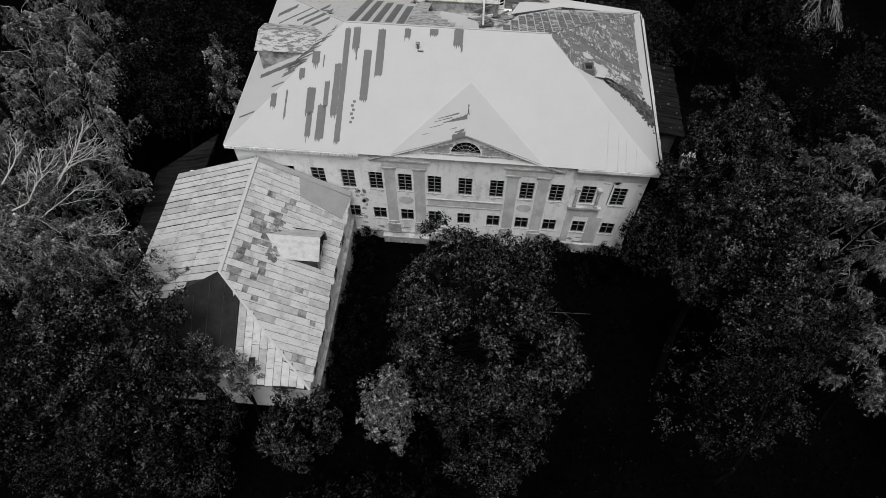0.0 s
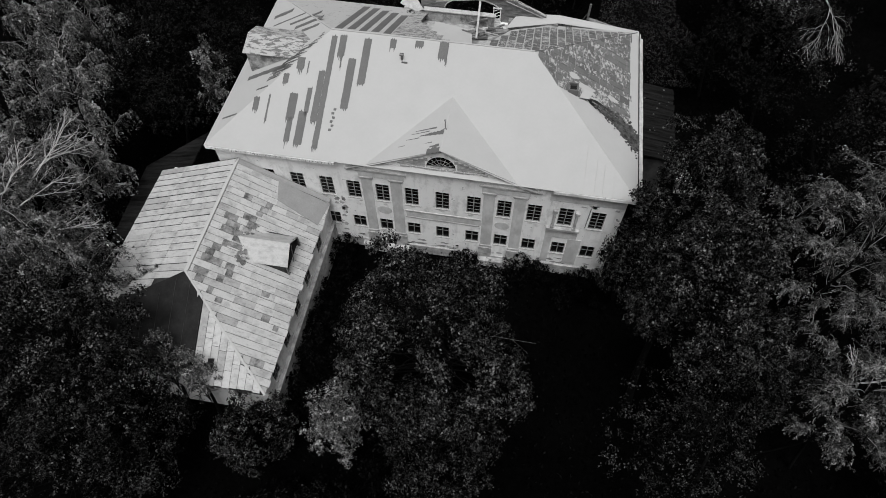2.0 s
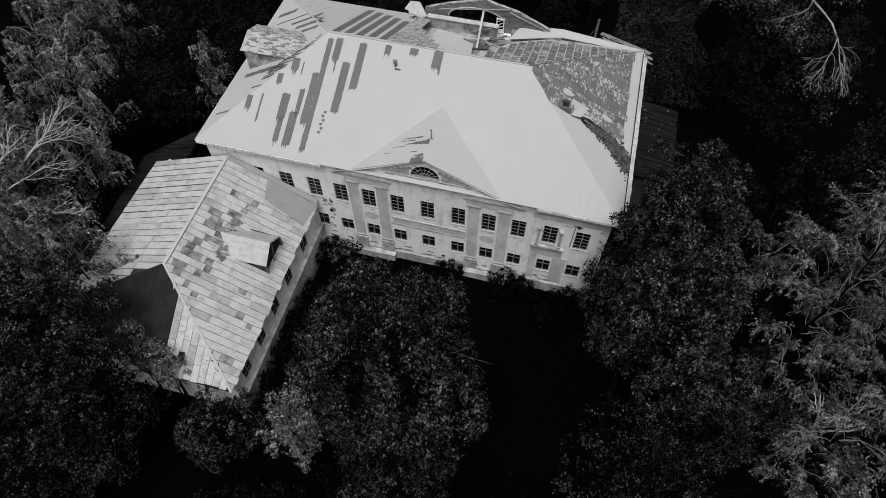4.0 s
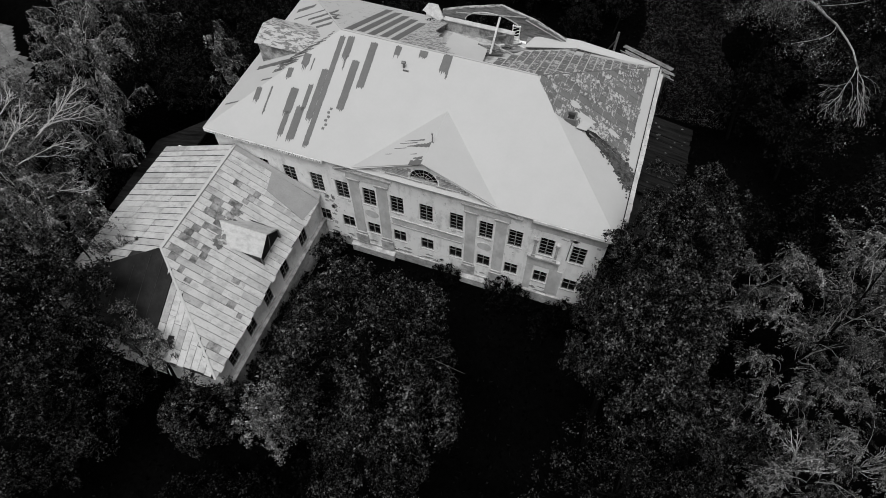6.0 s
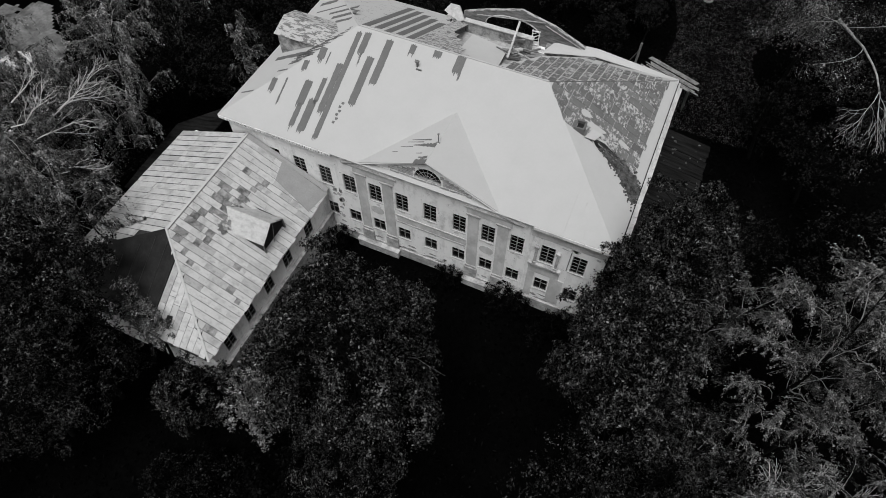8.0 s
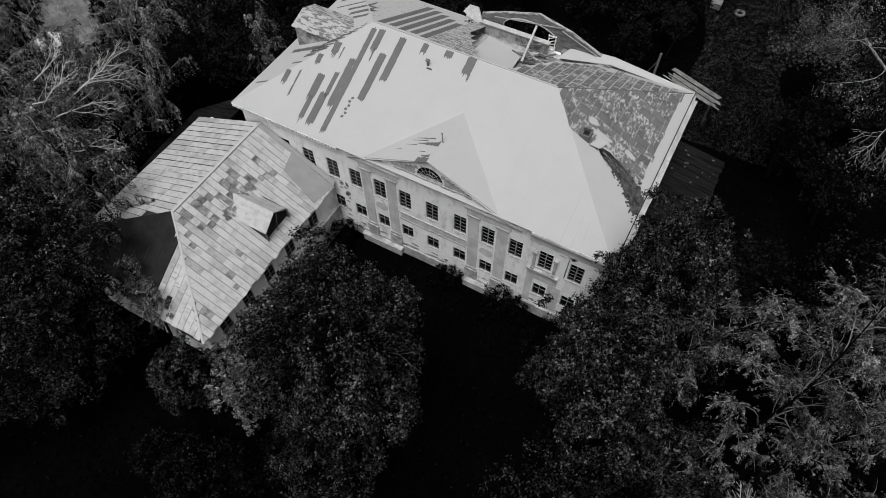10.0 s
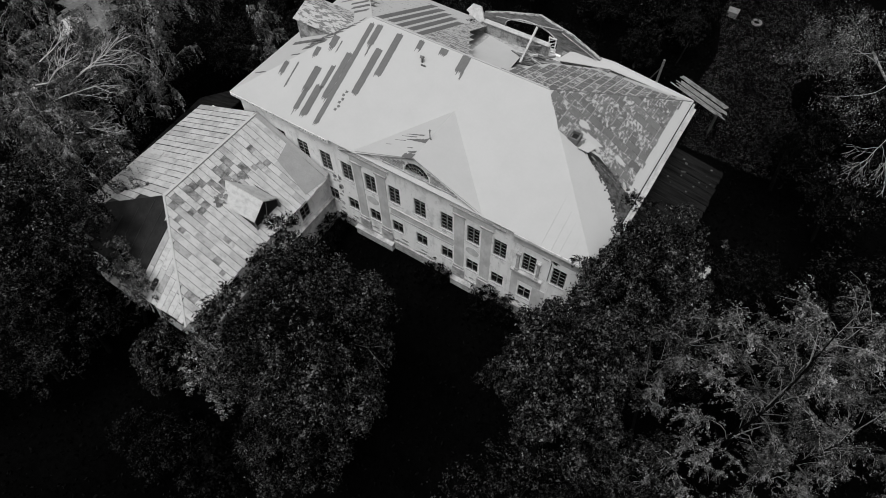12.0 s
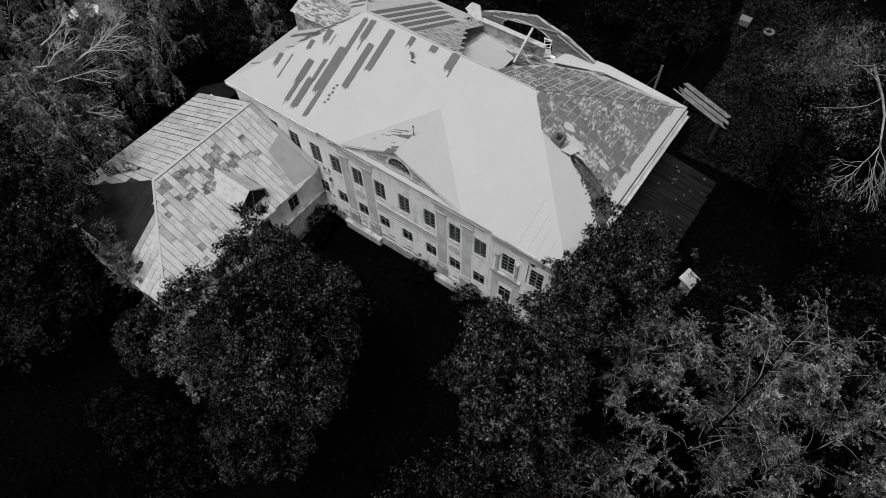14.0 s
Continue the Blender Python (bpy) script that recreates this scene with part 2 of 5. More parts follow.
bm = bmesh.new()
xs = [-900, -400, -150] + [-90 + 3 * i for i in range(61)] + [150, 400, 900]
ys = [-900, -400, -150] + [-75 + 3 * i for i in range(61)] + [170, 400, 900]
rows_v = [[bm.verts.new((x, y, ground_height(x, y))) for x in xs] for y in ys]
for j in range(len(ys) - 1):
    for i in range(len(xs) - 1):
        bm.faces.new((rows_v[j][i], rows_v[j][i + 1], rows_v[j + 1][i + 1], rows_v[j + 1][i]))
ground = tagged(mesh_ob("ground", bm, "soil"), "overgrown earth and grass around the manor, shade in its colour", "ground", kind="structure")

# ---- the manor house ----
X0, X1, Y1 = -18.2, 14.1, 18.3
EAVE, RIDGE, RY = 11.4, 15.9, 9.2
RL, RR = -10.3, 5.7
EX0, EX1, EY0, EY1 = -18.7, 14.6, -0.42, 18.8
KF, KB = (RIDGE - EAVE) / (RY - EY0), (RIDGE - EAVE) / (EY1 - RY)
KR, KL = (RIDGE - EAVE) / (EX1 - RR), (RIDGE - EAVE) / (RL - EX0)
manor = thing("manor_house", "derelict two-storey white plastered manor with patched white metal roof", "house")

UPPER = [-16.7, -14.3, -11.87, -9.43, -7.17, -4.8, -2.41, 0.08, 2.6, 5.03, 7.4, 9.87, 12.32]
UZ0, UZ1, LZ0, LZ1 = 6.78, 8.95, 2.74, 4.28
HALF = 0.56
upper_holes = [(x - HALF, x + HALF, UZ0, UZ1) for x in UPPER]
lower_holes = [(x - HALF, x + HALF, LZ0, LZ1) for x in UPPER if x > -10]

bm = bmesh.new()
pierced(bm, lambda u, v, w: (u, w, v), X0, X1, 1.0, 10.9, 0.55, upper_holes + lower_holes)
part("wall", bm, "plaster", manor, "white peeling plaster front wall")
bm = bmesh.new()
side_holes = [(y - 0.55, y + 0.55, a, b) for y in (2.4, 5.0, 7.6, 10.4, 13.2, 16.0) for a, b in ((UZ0, UZ1), (LZ0, LZ1))]
pierced(bm, lambda u, v, w: (X1 - w, u, v), 0.552, Y1, 1.0, 10.9, 0.55, side_holes)
part("wall", bm, "plaster", manor)
bm = bmesh.new()
pierced(bm, lambda u, v, w: (X0 + w, u, v), 0.552, Y1, 1.0, 10.9, 0.55, side_holes)
part("wall", bm, "plaster", manor)
bm = bmesh.new()
rear_holes = [(x - 0.55, x + 0.55, a, b) for x in UPPER for a, b in ((UZ0, UZ1), (LZ0, LZ1))]
pierced(bm, lambda u, v, w: (u, Y1 - w, v), X0 + 0.552, X1 - 0.552, 1.0, 10.9, 0.55, rear_holes)
part("wall", bm, "plaster", manor)
bm = bmesh.new()
box(bm, X0 - 0.12, X1 + 0.12, -0.14, Y1 + 0.12, -1.0, 1.0)
part("plinth", bm, "plinth", manor, "weathered stained plinth")
for z, nm in ((5.2, "storey_floor"), (10.905, "attic_floor")):
    bm = bmesh.new()
    box(bm, X0 + 0.56, X1 - 0.56, 0.56, Y1 - 0.56, z, z + 0.2)
    part(nm, bm, "room" if z < 10 else "plinth", manor)


# windows
def window_mesh(w, h, rows_n, bottom_split):
    """Frame with mullion and glazing bars, its lower left corner at the origin."""
    bm = bmesh.new()
    f = 0.06
    box(bm, 0, f, 0.040, 0.120, 0, h)
    box(bm, w - f, w, 0.040, 0.120, 0, h)
    box(bm, f, w - f, 0.040, 0.120, 0, f)
    box(bm, f, w - f, 0.040, 0.120, h - f, h)
    box(bm, w / 2 - 0.04, w / 2 + 0.04, 0.045, 0.115, f, h - f)
    for i in range(1, rows_n):
        z = h * i / rows_n if not bottom_split else h * 0.62
        t = 0.024 if not bottom_split else 0.045
        box(bm, f, w / 2 - 0.05, 0.050, 0.105, z - t, z + t)
        box(bm, w / 2 + 0.05, w - f, 0.050, 0.105, z - t, z + t)
        if bottom_split:
            break
    me = bpy.data.meshes.new("window_frame")
    bmesh.ops.recalc_face_normals(bm, faces=bm.faces)
    bm.to_mesh(me)
    bm.free()
    me.materials.append(MAT["frame"])
    return me


def plate_mesh(name, x0, x1, y0, y1, z0, z1, mat):
    bm = bmesh.new()
    box(bm, x0, x1, y0, y1, z0, z1)
    me = bpy.data.meshes.new(name)
    bmesh.ops.recalc_face_normals(bm, faces=bm.faces)
    bm.to_mesh(me)
    bm.free()
    me.materials.append(MAT[mat])
    return me


W = HALF * 2
up_frame, low_frame = window_mesh(W, UZ1 - UZ0, 5, False), window_mesh(W, LZ1 - LZ0, 2, True)
up_glass = plate_mesh("pane", 0.06, W - 0.06, 0.07, 0.08, 0.07, UZ1 - UZ0 - 0.07, "glass")
low_glass = plate_mesh("pane", 0.06, W - 0.06, 0.07, 0.08, 0.07, LZ1 - LZ0 - 0.07, "glass")
sill = plate_mesh("window_sill", -0.08, W + 0.08, -0.09, 0.2, -0.07, 0.002, "ledge")


def put_window(at, frame_me, glass_me, parent, turn=0):
    win = share("window", frame_me, parent, pose(*at, 0, 0, turn))
    share("pane", glass_me, win)
    share("window_sill", sill, win)
    return win


for x in UPPER:
    put_window((x - HALF, 0, UZ0), up_frame, up_glass, manor)
    if x > -10:
        put_window((x - HALF, 0, LZ0), low_frame, low_glass, manor)
for h in side_holes:
    fr, gl = (up_frame, up_glass) if h[2] == UZ0 else (low_frame, low_glass)
    put_window((X1, h[0], h[2]), fr, gl, manor, 90)
    put_window((X0, h[1], h[2]), fr, gl, manor, -90)
for h in rear_holes:
    fr, gl = (up_frame, up_glass) if h[2] == UZ0 else (low_frame, low_glass)
    put_window((h[1], Y1, h[2]), fr, gl, manor, 180)

# the shallow central projection, between the windows
bm = bmesh.new()
CX0, CX1 = -8.0, 8.3
pierced(bm, lambda u, v, w: (u, -0.06 + w, v), CX0, CX1, 1.004, 10.9, 0.058, [h for h in upper_holes + lower_holes if CX0 < h[0] < CX1])
part("front_projection", bm, "plaster", manor, "white plastered central projection")

# pilasters in grey paint with white pedestals and capitals
def pilaster(x, w):
    bm = bmesh.new()
    box(bm, x - w / 2, x + w / 2, -0.115, -0.062, 2.6, 9.5)
    p = part("pilaster", bm, "plaster_grey", manor, "grey painted flat pilaster")
    bm = bmesh.new()
    box(bm, x - w / 2 - 0.12, x + w / 2 + 0.12, -0.24, -0.062, 1.004, 2.3)
    box(bm, x - w / 2 - 0.06, x + w / 2 + 0.06, -0.17, -0.062, 2.302, 2.598)
    part("pedestal", bm, "ledge", p)
    bm = bmesh.new()
    box(bm, x - w / 2 - 0.08, x + w / 2 + 0.08, -0.14, -0.062, 9.502, 9.62)
    box(bm, x - w / 2 - 0.14, x + w / 2 + 0.14, -0.18, -0.062, 9.622, 9.76)
    part("capital", bm, "ledge", p)


for x, w in ((-6.0, 0.86), (-3.62, 0.9), (3.8, 0.9), (6.22, 0.9)):
    pilaster(x, w)

# pedestal walls and the low base course of the projection
for a, b in ((-7.0, -3.0), (3.2, 7.0)):
    bm = bmesh.new()
    box(bm, a, b, -0.55, -0.142, -0.9, 0.62)
    box(bm, a - 0.06, b + 0.06, -0.6, -0.142, 0.622, 0.78)
    part("pedestal", bm, "plinth", manor, "crumbling plastered pilaster base")

# entablature, friezes and panels
bm = bmesh.new()
box(bm, -6.6, -2.95, -0.12, -0.063, 9.78, 10.35)
part("frieze", bm, "plaster_grey", manor)
bm = bmesh.new()
box(bm, 3.2, 6.9, -0.12, -0.063, 9.78, 10.35)
part("frieze", bm, "plaster_grey", manor)
bm = bmesh.new()
box(bm, CX1 + 0.1, X1 - 0.02, -0.03, -0.003, 9.75, 10.88)
part("frieze", bm, "plaster_grey", manor)
for a, c in ((-7.5, -2.8), (3.05, 7.7)):
    bm = bmesh.new()
    box(bm, a, c, -0.14, -0.062, 10.36, 10.5)
    box(bm, a - 0.08, c + 0.08, -0.2, -0.062, 10.5, 10.64)
    part("cornice", bm, "stone", manor, "broken plaster cornice")
# crumbling ledge under the attic window, in uneven lengths
x = -3.1
while x < 3.5:
    bm = bmesh.new()
    ln = random.uniform(0.25, 0.8)
    box(bm, x, min(x + ln, 3.55), -0.11 - random.uniform(0, 0.06), -0.062, 11.64 + random.uniform(0, 0.1), 11.79)
    part("ledge_stone", bm, "ledge", manor)
    x += ln + random.uniform(0.0, 0.07)
bm = bmesh.new()
box(bm, -2.95, 3.3, -0.075, -0.062, 5.2, 5.98)
part("panel", bm, "plaster_grey", manor)
bm = bmesh.new()
box(bm, -3.05, 3.2, -0.13, -0.062, 5.99, 6.08)
box(bm, -3.05, 3.2, -0.11, -0.062, 5.08, 5.19)
part("string_course", bm, "ledge", manor)
for x in (-4.8, 5.03):
    bm = bmesh.new()
    ring = [(x + 0.62 * math.cos(math.tau * i / 28), 5.62 + 0.5 * math.sin(math.tau * i / 28)) for i in range(28)]
    front = [bm.verts.new((a, -0.08, c)) for a, c in ring]
    back = [bm.verts.new((a, -0.062, c)) for a, c in ring]
    bm.faces.new(front)
    for i in range(28):
        bm.faces.new((front[i], back[i], back[(i + 1) % 28], front[(i + 1) % 28]))
    part("oval_panel", bm, "plaster_grey", manor, "grey oval plaster panel")

# surround of the window bay beside the corner
bm = bmesh.new()
for x in (9.87 - 0.95, 9.87 + 0.75):
    box(bm, x, x + 0.2, -0.2, -0.003, 6.75, 8.5)
    box(bm, x - 0.08, x + 0.28, -0.26, -0.003, 8.502, 8.75)
    box(bm, x - 0.05, x + 0.25, -0.24, -0.003, 6.5, 6.748)
box(bm, 8.55, 11.2, -0.24, -0.003, 6.2, 6.42)
box(bm, 8.65, 11.1, -0.16, -0.003, 5.98, 6.198)
part("window_surround", bm, "ledge", manor, "white plaster surround with half columns and shelf")
for a, b, c, d in ((8.6, 11.15, 5.0, 5.94), (8.6, 9.2, 1.3, 4.98), (10.52, 11.6, 1.3, 4.98)):
    bm = bmesh.new()
    box(bm, a, b, -0.04, -0.003, c, d)
    part("panel", bm, "plaster_grey", manor)
bm = bmesh.new()
beam(bm, (11.6, -0.07, 9.4), (11.55, -0.07, 6.9), 0.045, sides=8)
part("drainpipe", bm, "metal", manor, "bent rusty drainpipe")

# places where the plaster is stained or has come off
scab_rng = np.random.default_rng(17)


def scab(x, z, w, h, mat):
    y = -0.064 if CX0 < x - w and x + w < CX1 else -0.004
    ring_p = [(x + w * math.cos(a) * scab_rng.uniform(0.45, 1.1), z + h * math.sin(a) * scab_rng.uniform(0.45, 1.1)) for a in (math.tau * i / 17 for i in range(17))]
    bm = bmesh.new()
    front = [bm.verts.new((a, y - 0.004, c)) for a, c in ring_p]
    back = [bm.verts.new((a, y + 0.003, c)) for a, c in ring_p]
    bm.faces.new(front)
    for i in range(17):
        bm.faces.new((front[i], back[i], back[(i + 1) % 17], front[(i + 1) % 17]))
    part("bare_patch", bm, mat, manor, "rough patch of bare stained plaster")


for i in range(44):
    scab(scab_rng.uniform(X0 + 9.2, X1 - 0.8), scab_rng.uniform(1.15, 1.9), scab_rng.uniform(0.15, 0.6), scab_rng.uniform(0.06, 0.22), "plinth" if i % 3 else "wall_worn")
for i in range(16):
    scab(scab_rng.uniform(-9.0, -8.25), scab_rng.uniform(2.6, 6.6), scab_rng.uniform(0.08, 0.3), scab_rng.uniform(0.1, 0.4), "wall_worn" if i % 2 else "ledge")
for i in range(26):
    scab(scab_rng.uniform(8.6, X1 - 0.4), scab_rng.uniform(9.3, 10.8), scab_rng.uniform(0.1, 0.5), scab_rng.uniform(0.05, 0.2), "plaster" if i % 2 else "ledge")
for x in UPPER:
    if x > -13:
        scab(x + scab_rng.uniform(-0.5, 0.5), UZ0 - scab_rng.uniform(0.15, 0.4), scab_rng.uniform(0.1, 0.4), scab_rng.uniform(0.05, 0.16), "plaster_grey")

# main cornice under the eaves
for side in range(5):
    bm = bmesh.new()
    for d, z0, z1 in ((0.2, 10.902, 11.05), (0.445, 11.05, 11.338)):
        a = ((X0 - d, CX0 - 0.22, -d, 0.3), (CX1 + 0.22, X1 + d, -d, 0.3), (X1 - 0.3, X1 + d, 0.304, Y1 + d), (X0 - d, X0 + 0.3, 0.304, Y1 + d), (X0 + 0.302, X1 - 0.302, Y1 - 0.3, Y1 + d))[side]
        box(bm, *a, z0, z1)
    part("cornice", bm, "plaster", manor, "chipped plaster eaves cornice")


# ---- roof of the manor ----
def front_z(y):
    return EAVE + (y - EY0) * KF


def back_z(y):
    return RIDGE - (y - RY) * KB


def right_z(x):
    return RIDGE - (x - RR) * KR


def left_z(x):
    return RIDGE - (RL - x) * KL


bm = bmesh.new()
slab(bm, [(EX0, EY0, EAVE), (EX1, EY0, EAVE), (RR, RY, RIDGE), (RL, RY, RIDGE)], 0.05)
roof_front = part("roof", bm, "roof_white", manor, "white painted front roof slope with bare strips")
bm = bmesh.new()
slab(bm, [(EX0, EY0, EAVE), (RL, RY, RIDGE), (EX0, EY1, EAVE)], 0.12)
roof_left = part("roof", bm, "roof_white", manor, "hipped end with worn white paint")
bm = bmesh.new()
slab(bm, [(EX1, EY0, EAVE - 0.03), (EX1, EY1, EAVE - 0.03), (RR, RY, RIDGE - 0.03)], 0.12)
roof_right = part("roof", bm, "roof_white", manor, "hipped end of grey sheets with flaking paint")
bm = bmesh.new()
hx = RR + (RY - 6.4) / (RY - EY0) * (EX1 - RR)
slab(bm, [(hx, 6.4, right_z(hx) + 0.012), (EX1, EY0, EAVE + 0.012), (EX1, 5.6, EAVE + 0.012), (EX1 - 0.5, 6.4, right_z(EX1 - 0.5) + 0.012)], 0.03)
part("painted_corner", bm, "roof_white", roof_right)
bm = bmesh.new()
slab(bm, [(EX0, EY1, EAVE), (RL, RY, RIDGE), (-1.2, RY, RIDGE), (-4.3, 14.6, back_z(14.6)), (-6.0, EY1, EAVE)], 0.12)
roof_back = part("roof", bm, "roof_half", manor, "rear slope with dark bare strips")
bm = bmesh.new()
slab(bm, [(EX1, EY1, EAVE - 0.03), (RR, RY, RIDGE - 0.03), (1.4, RY, RIDGE - 0.03), (2.2, 11.0, back_z(11.0) - 0.03), (3.5, 15.0, back_z(15.0) - 0.03), (7.0, 18.3, back_z(18.3) - 0.03), (7.0, EY1, EAVE - 0.03)], 0.12)
roof_back_right = part("roof", bm, "roof_white", manor, "torn rear slope of grey sheets")
bm = bmesh.new()
beam(bm, (RL, RY, RIDGE), (RR, RY, RIDGE), 0.1)
beam(bm, (RL, RY, RIDGE), (EX0, EY1, EAVE), 0.1)
part("ridge_cap", bm, "roof_white", manor)
bm = bmesh.new()
beam(bm, (RR, RY, RIDGE), (EX1, EY1, EAVE), 0.05)
part("hip_cap", bm, "roof_bare", manor)

# the pediment and its own gable roof
PH, PZ0, PZ1, PY = 7.35, 10.75, 14.05, -0.3
back_y = EY0 + (PZ1 - EAVE) / KF
bm = bmesh.new()
for s in (-1, 1):
    low_y = EY0 + 0.05
    slab(bm, [(0, PY, PZ1), (s * PH, PY, PZ0), (s * PH, low_y + 0.4, PZ0 + 0.02), (s * 5.9, EY0, EAVE + 0.02), (0, back_y, PZ1)], 0.1)
part("pediment_roof", bm, "roof_white", manor, "white painted pediment roof")
bm = bmesh.new()
hole_r, hz = 1.12, 11.86
arc = [(hole_r * math.cos(math.pi * i / 16), hz + 1.22 * math.sin(math.pi * i / 16)) for i in range(17)]
outer = []
for a, c in arc:
    d = Vector((a, c - hz))
    d = d.normalized() if d.length > 1e-6 else Vector((0, 1))
    best = 99.0
    k = (PZ1 - 0.25 - (PZ0 - 0.02)) / (PH - 0.5)
    den = d.y + k * abs(d.x)
    best = (PZ1 - 0.25 - hz) / den
    outer.append((d.x * best, hz + d.y * best))
for y in (-0.064, 0.3):
    va = [bm.verts.new((a, y, c)) for a, c in arc]
    vo = [bm.verts.new((a, y, c)) for a, c in outer]
    for i in range(16):
        bm.faces.new((va[i], vo[i], vo[i + 1], va[i + 1]))
    bl = bm.verts.new((-PH + 0.5, y, PZ0 - 0.02))
    br = bm.verts.new((PH - 0.5, y, PZ0 - 0.02))
    if y > 0:
        back_ring = va
    else:
        front_ring = va
    bm.faces.new((br, vo[0], va[0], va[16], vo[16], bl))
for i in range(16):
    bm.faces.new((front_ring[i], front_ring[i + 1], back_ring[i + 1], back_ring[i]))
part("tympanum", bm, "plaster", manor, "cracked plaster pediment face")
bm = bmesh.new()
for s in (-1, 1):
    for d, t, yy in ((0.12, 0.16, -0.2),):
        slab(bm, [(0, yy, PZ1 - d), (s * PH, yy, PZ0 - d + 0.02), (s * PH, -0.066, PZ0 - d + 0.02), (0, -0.066, PZ1 - d)], t)
part("raking_cornice", bm, "stone", manor)
bm = bmesh.new()
for i in range(0, 17, 2):
    a, c = arc[i]
    beam(bm, (0, -0.04, hz), (a, -0.04, c), 0.024)
for f in (0.4, 0.7, 1.0):
    for i in range(16):
        (a, c), (e, g) = arc[i], arc[i + 1]
        beam(bm, (a * f, -0.05, hz + (c - hz) * f), (e * f, -0.05, hz + (g - hz) * f), 0.024)
beam(bm, (-hole_r, -0.05, hz), (hole_r, -0.05, hz), 0.07)
fan = part("fan_window", bm, "plinth", manor, "half-round attic window with radiating bars")
bm = bmesh.new()
bm.faces.new([bm.verts.new((a * 1.0, 0.12, c)) for a, c in arc])
part("pane", bm, "glass", fan)

# weathered boarding on both sides of the attic window
for s in (-1, 1):
    for i in range(6):
        z0 = 11.86 + i * 0.17
        inner = 1.22 if i < 4 else 1.0
        outer_x = min(3.3 - i * 0.4, (PZ1 - 0.45 - z0) / ((PZ1 - PZ0) / PH))
        if outer_x > inner + 0.15:
            bm = bmesh.new()
            box(bm, min(s * inner, s * outer_x), max(s * inner, s * outer_x), -0.1, -0.066, z0, z0 + 0.13)
            part("siding_board", bm, "ledge", manor)

# bare strips on the white front slope: x, from y, to y, width
def strip(x, y0, y1, w, ragged=0.0):
    bm = bmesh.new()
    n = max(2, int((y1 - y0) / 0.25))
    sides = [[], []]
    for i in range(n + 1):
        y = y0 + (y1 - y0) * i / n
        for s in (0, 1):
            dx = (s - 0.5) * w + random.uniform(-1, 1) * (0.008 + 0.5 * ragged * (1 - i / n))
            sides[s].append((x + dx, y))
    lower = [(x - w / 2 + w * i / 9, y0 - random.uniform(0.05, 0.22 + ragged * 9) * min(1.0, (y1 - y0) * 1.2) * (1 if i % 2 else 0.1)) for i in range(1, 9)]
    upper = [(x + w / 2 - w * i / 7, y1 + random.uniform(0, 0.16) * min(1.0, y1 - y0) * (1 if i % 2 else 0.1)) for i in range(1, 7)]
    ring = sides[0][::-1] + lower + sides[1] + upper
    slab(bm, [(a, b, front_z(b) + 0.022) for a, b in ring], 0.02, Vector((0, -KF, 1)).normalized())
    part("bare_strip", bm, "roof_bare", roof_front)


for x, y0, y1, w, r in (
    (-9.94, 0.4, 8.7, 0.44, 0.03), (-10.42, 2.3, 6.0, 0.5, 0.03), (-9.22, 7.3, 8.8, 0.55, 0.04), (-7.25, 5.4, 8.75, 0.6, 0.02),
    (-8.22, 3.5, 7.15, 0.62, 0.02), (-12.3, 2.3, 4.1, 0.66, 0.02), (-12.25, 0.66, 2.3, 0.42, 0.05), (-11.12, 2.85, 4.65, 0.38, 0.03),
    (-11.33, 0.5, 2.88, 0.66, 0.02), (-14.2, 1.9, 3.8, 0.13, 0.03), (-15.18, 2.65, 3.5, 0.45, 0.02), (-13.2, 4.85, 5.5, 0.45, 0.02),
    (-12.24, 6.0, 6.85, 0.6, 0.04), (-5.25, 8.3, 8.92, 0.5, 0.03), (-3.2, 8.6, 9.02, 0.66, 0.02), (-1.26, 7.95, 9.1, 0.72, 0.02),
    (-0.95, 7.5, 7.97, 0.14, 0.03), (-11.6, 5.8, 6.6, 0.1, 0.04), (-9.1, 6.5, 7.3, 0.12, 0.04),
):
    strip(x, y0, y1, w, r)
for i in range(6):
    strip(-9.0 + 0.12 * (i % 2), 1.75 + i * 0.3, 1.9 + i * 0.3, 0.22, 0.02)

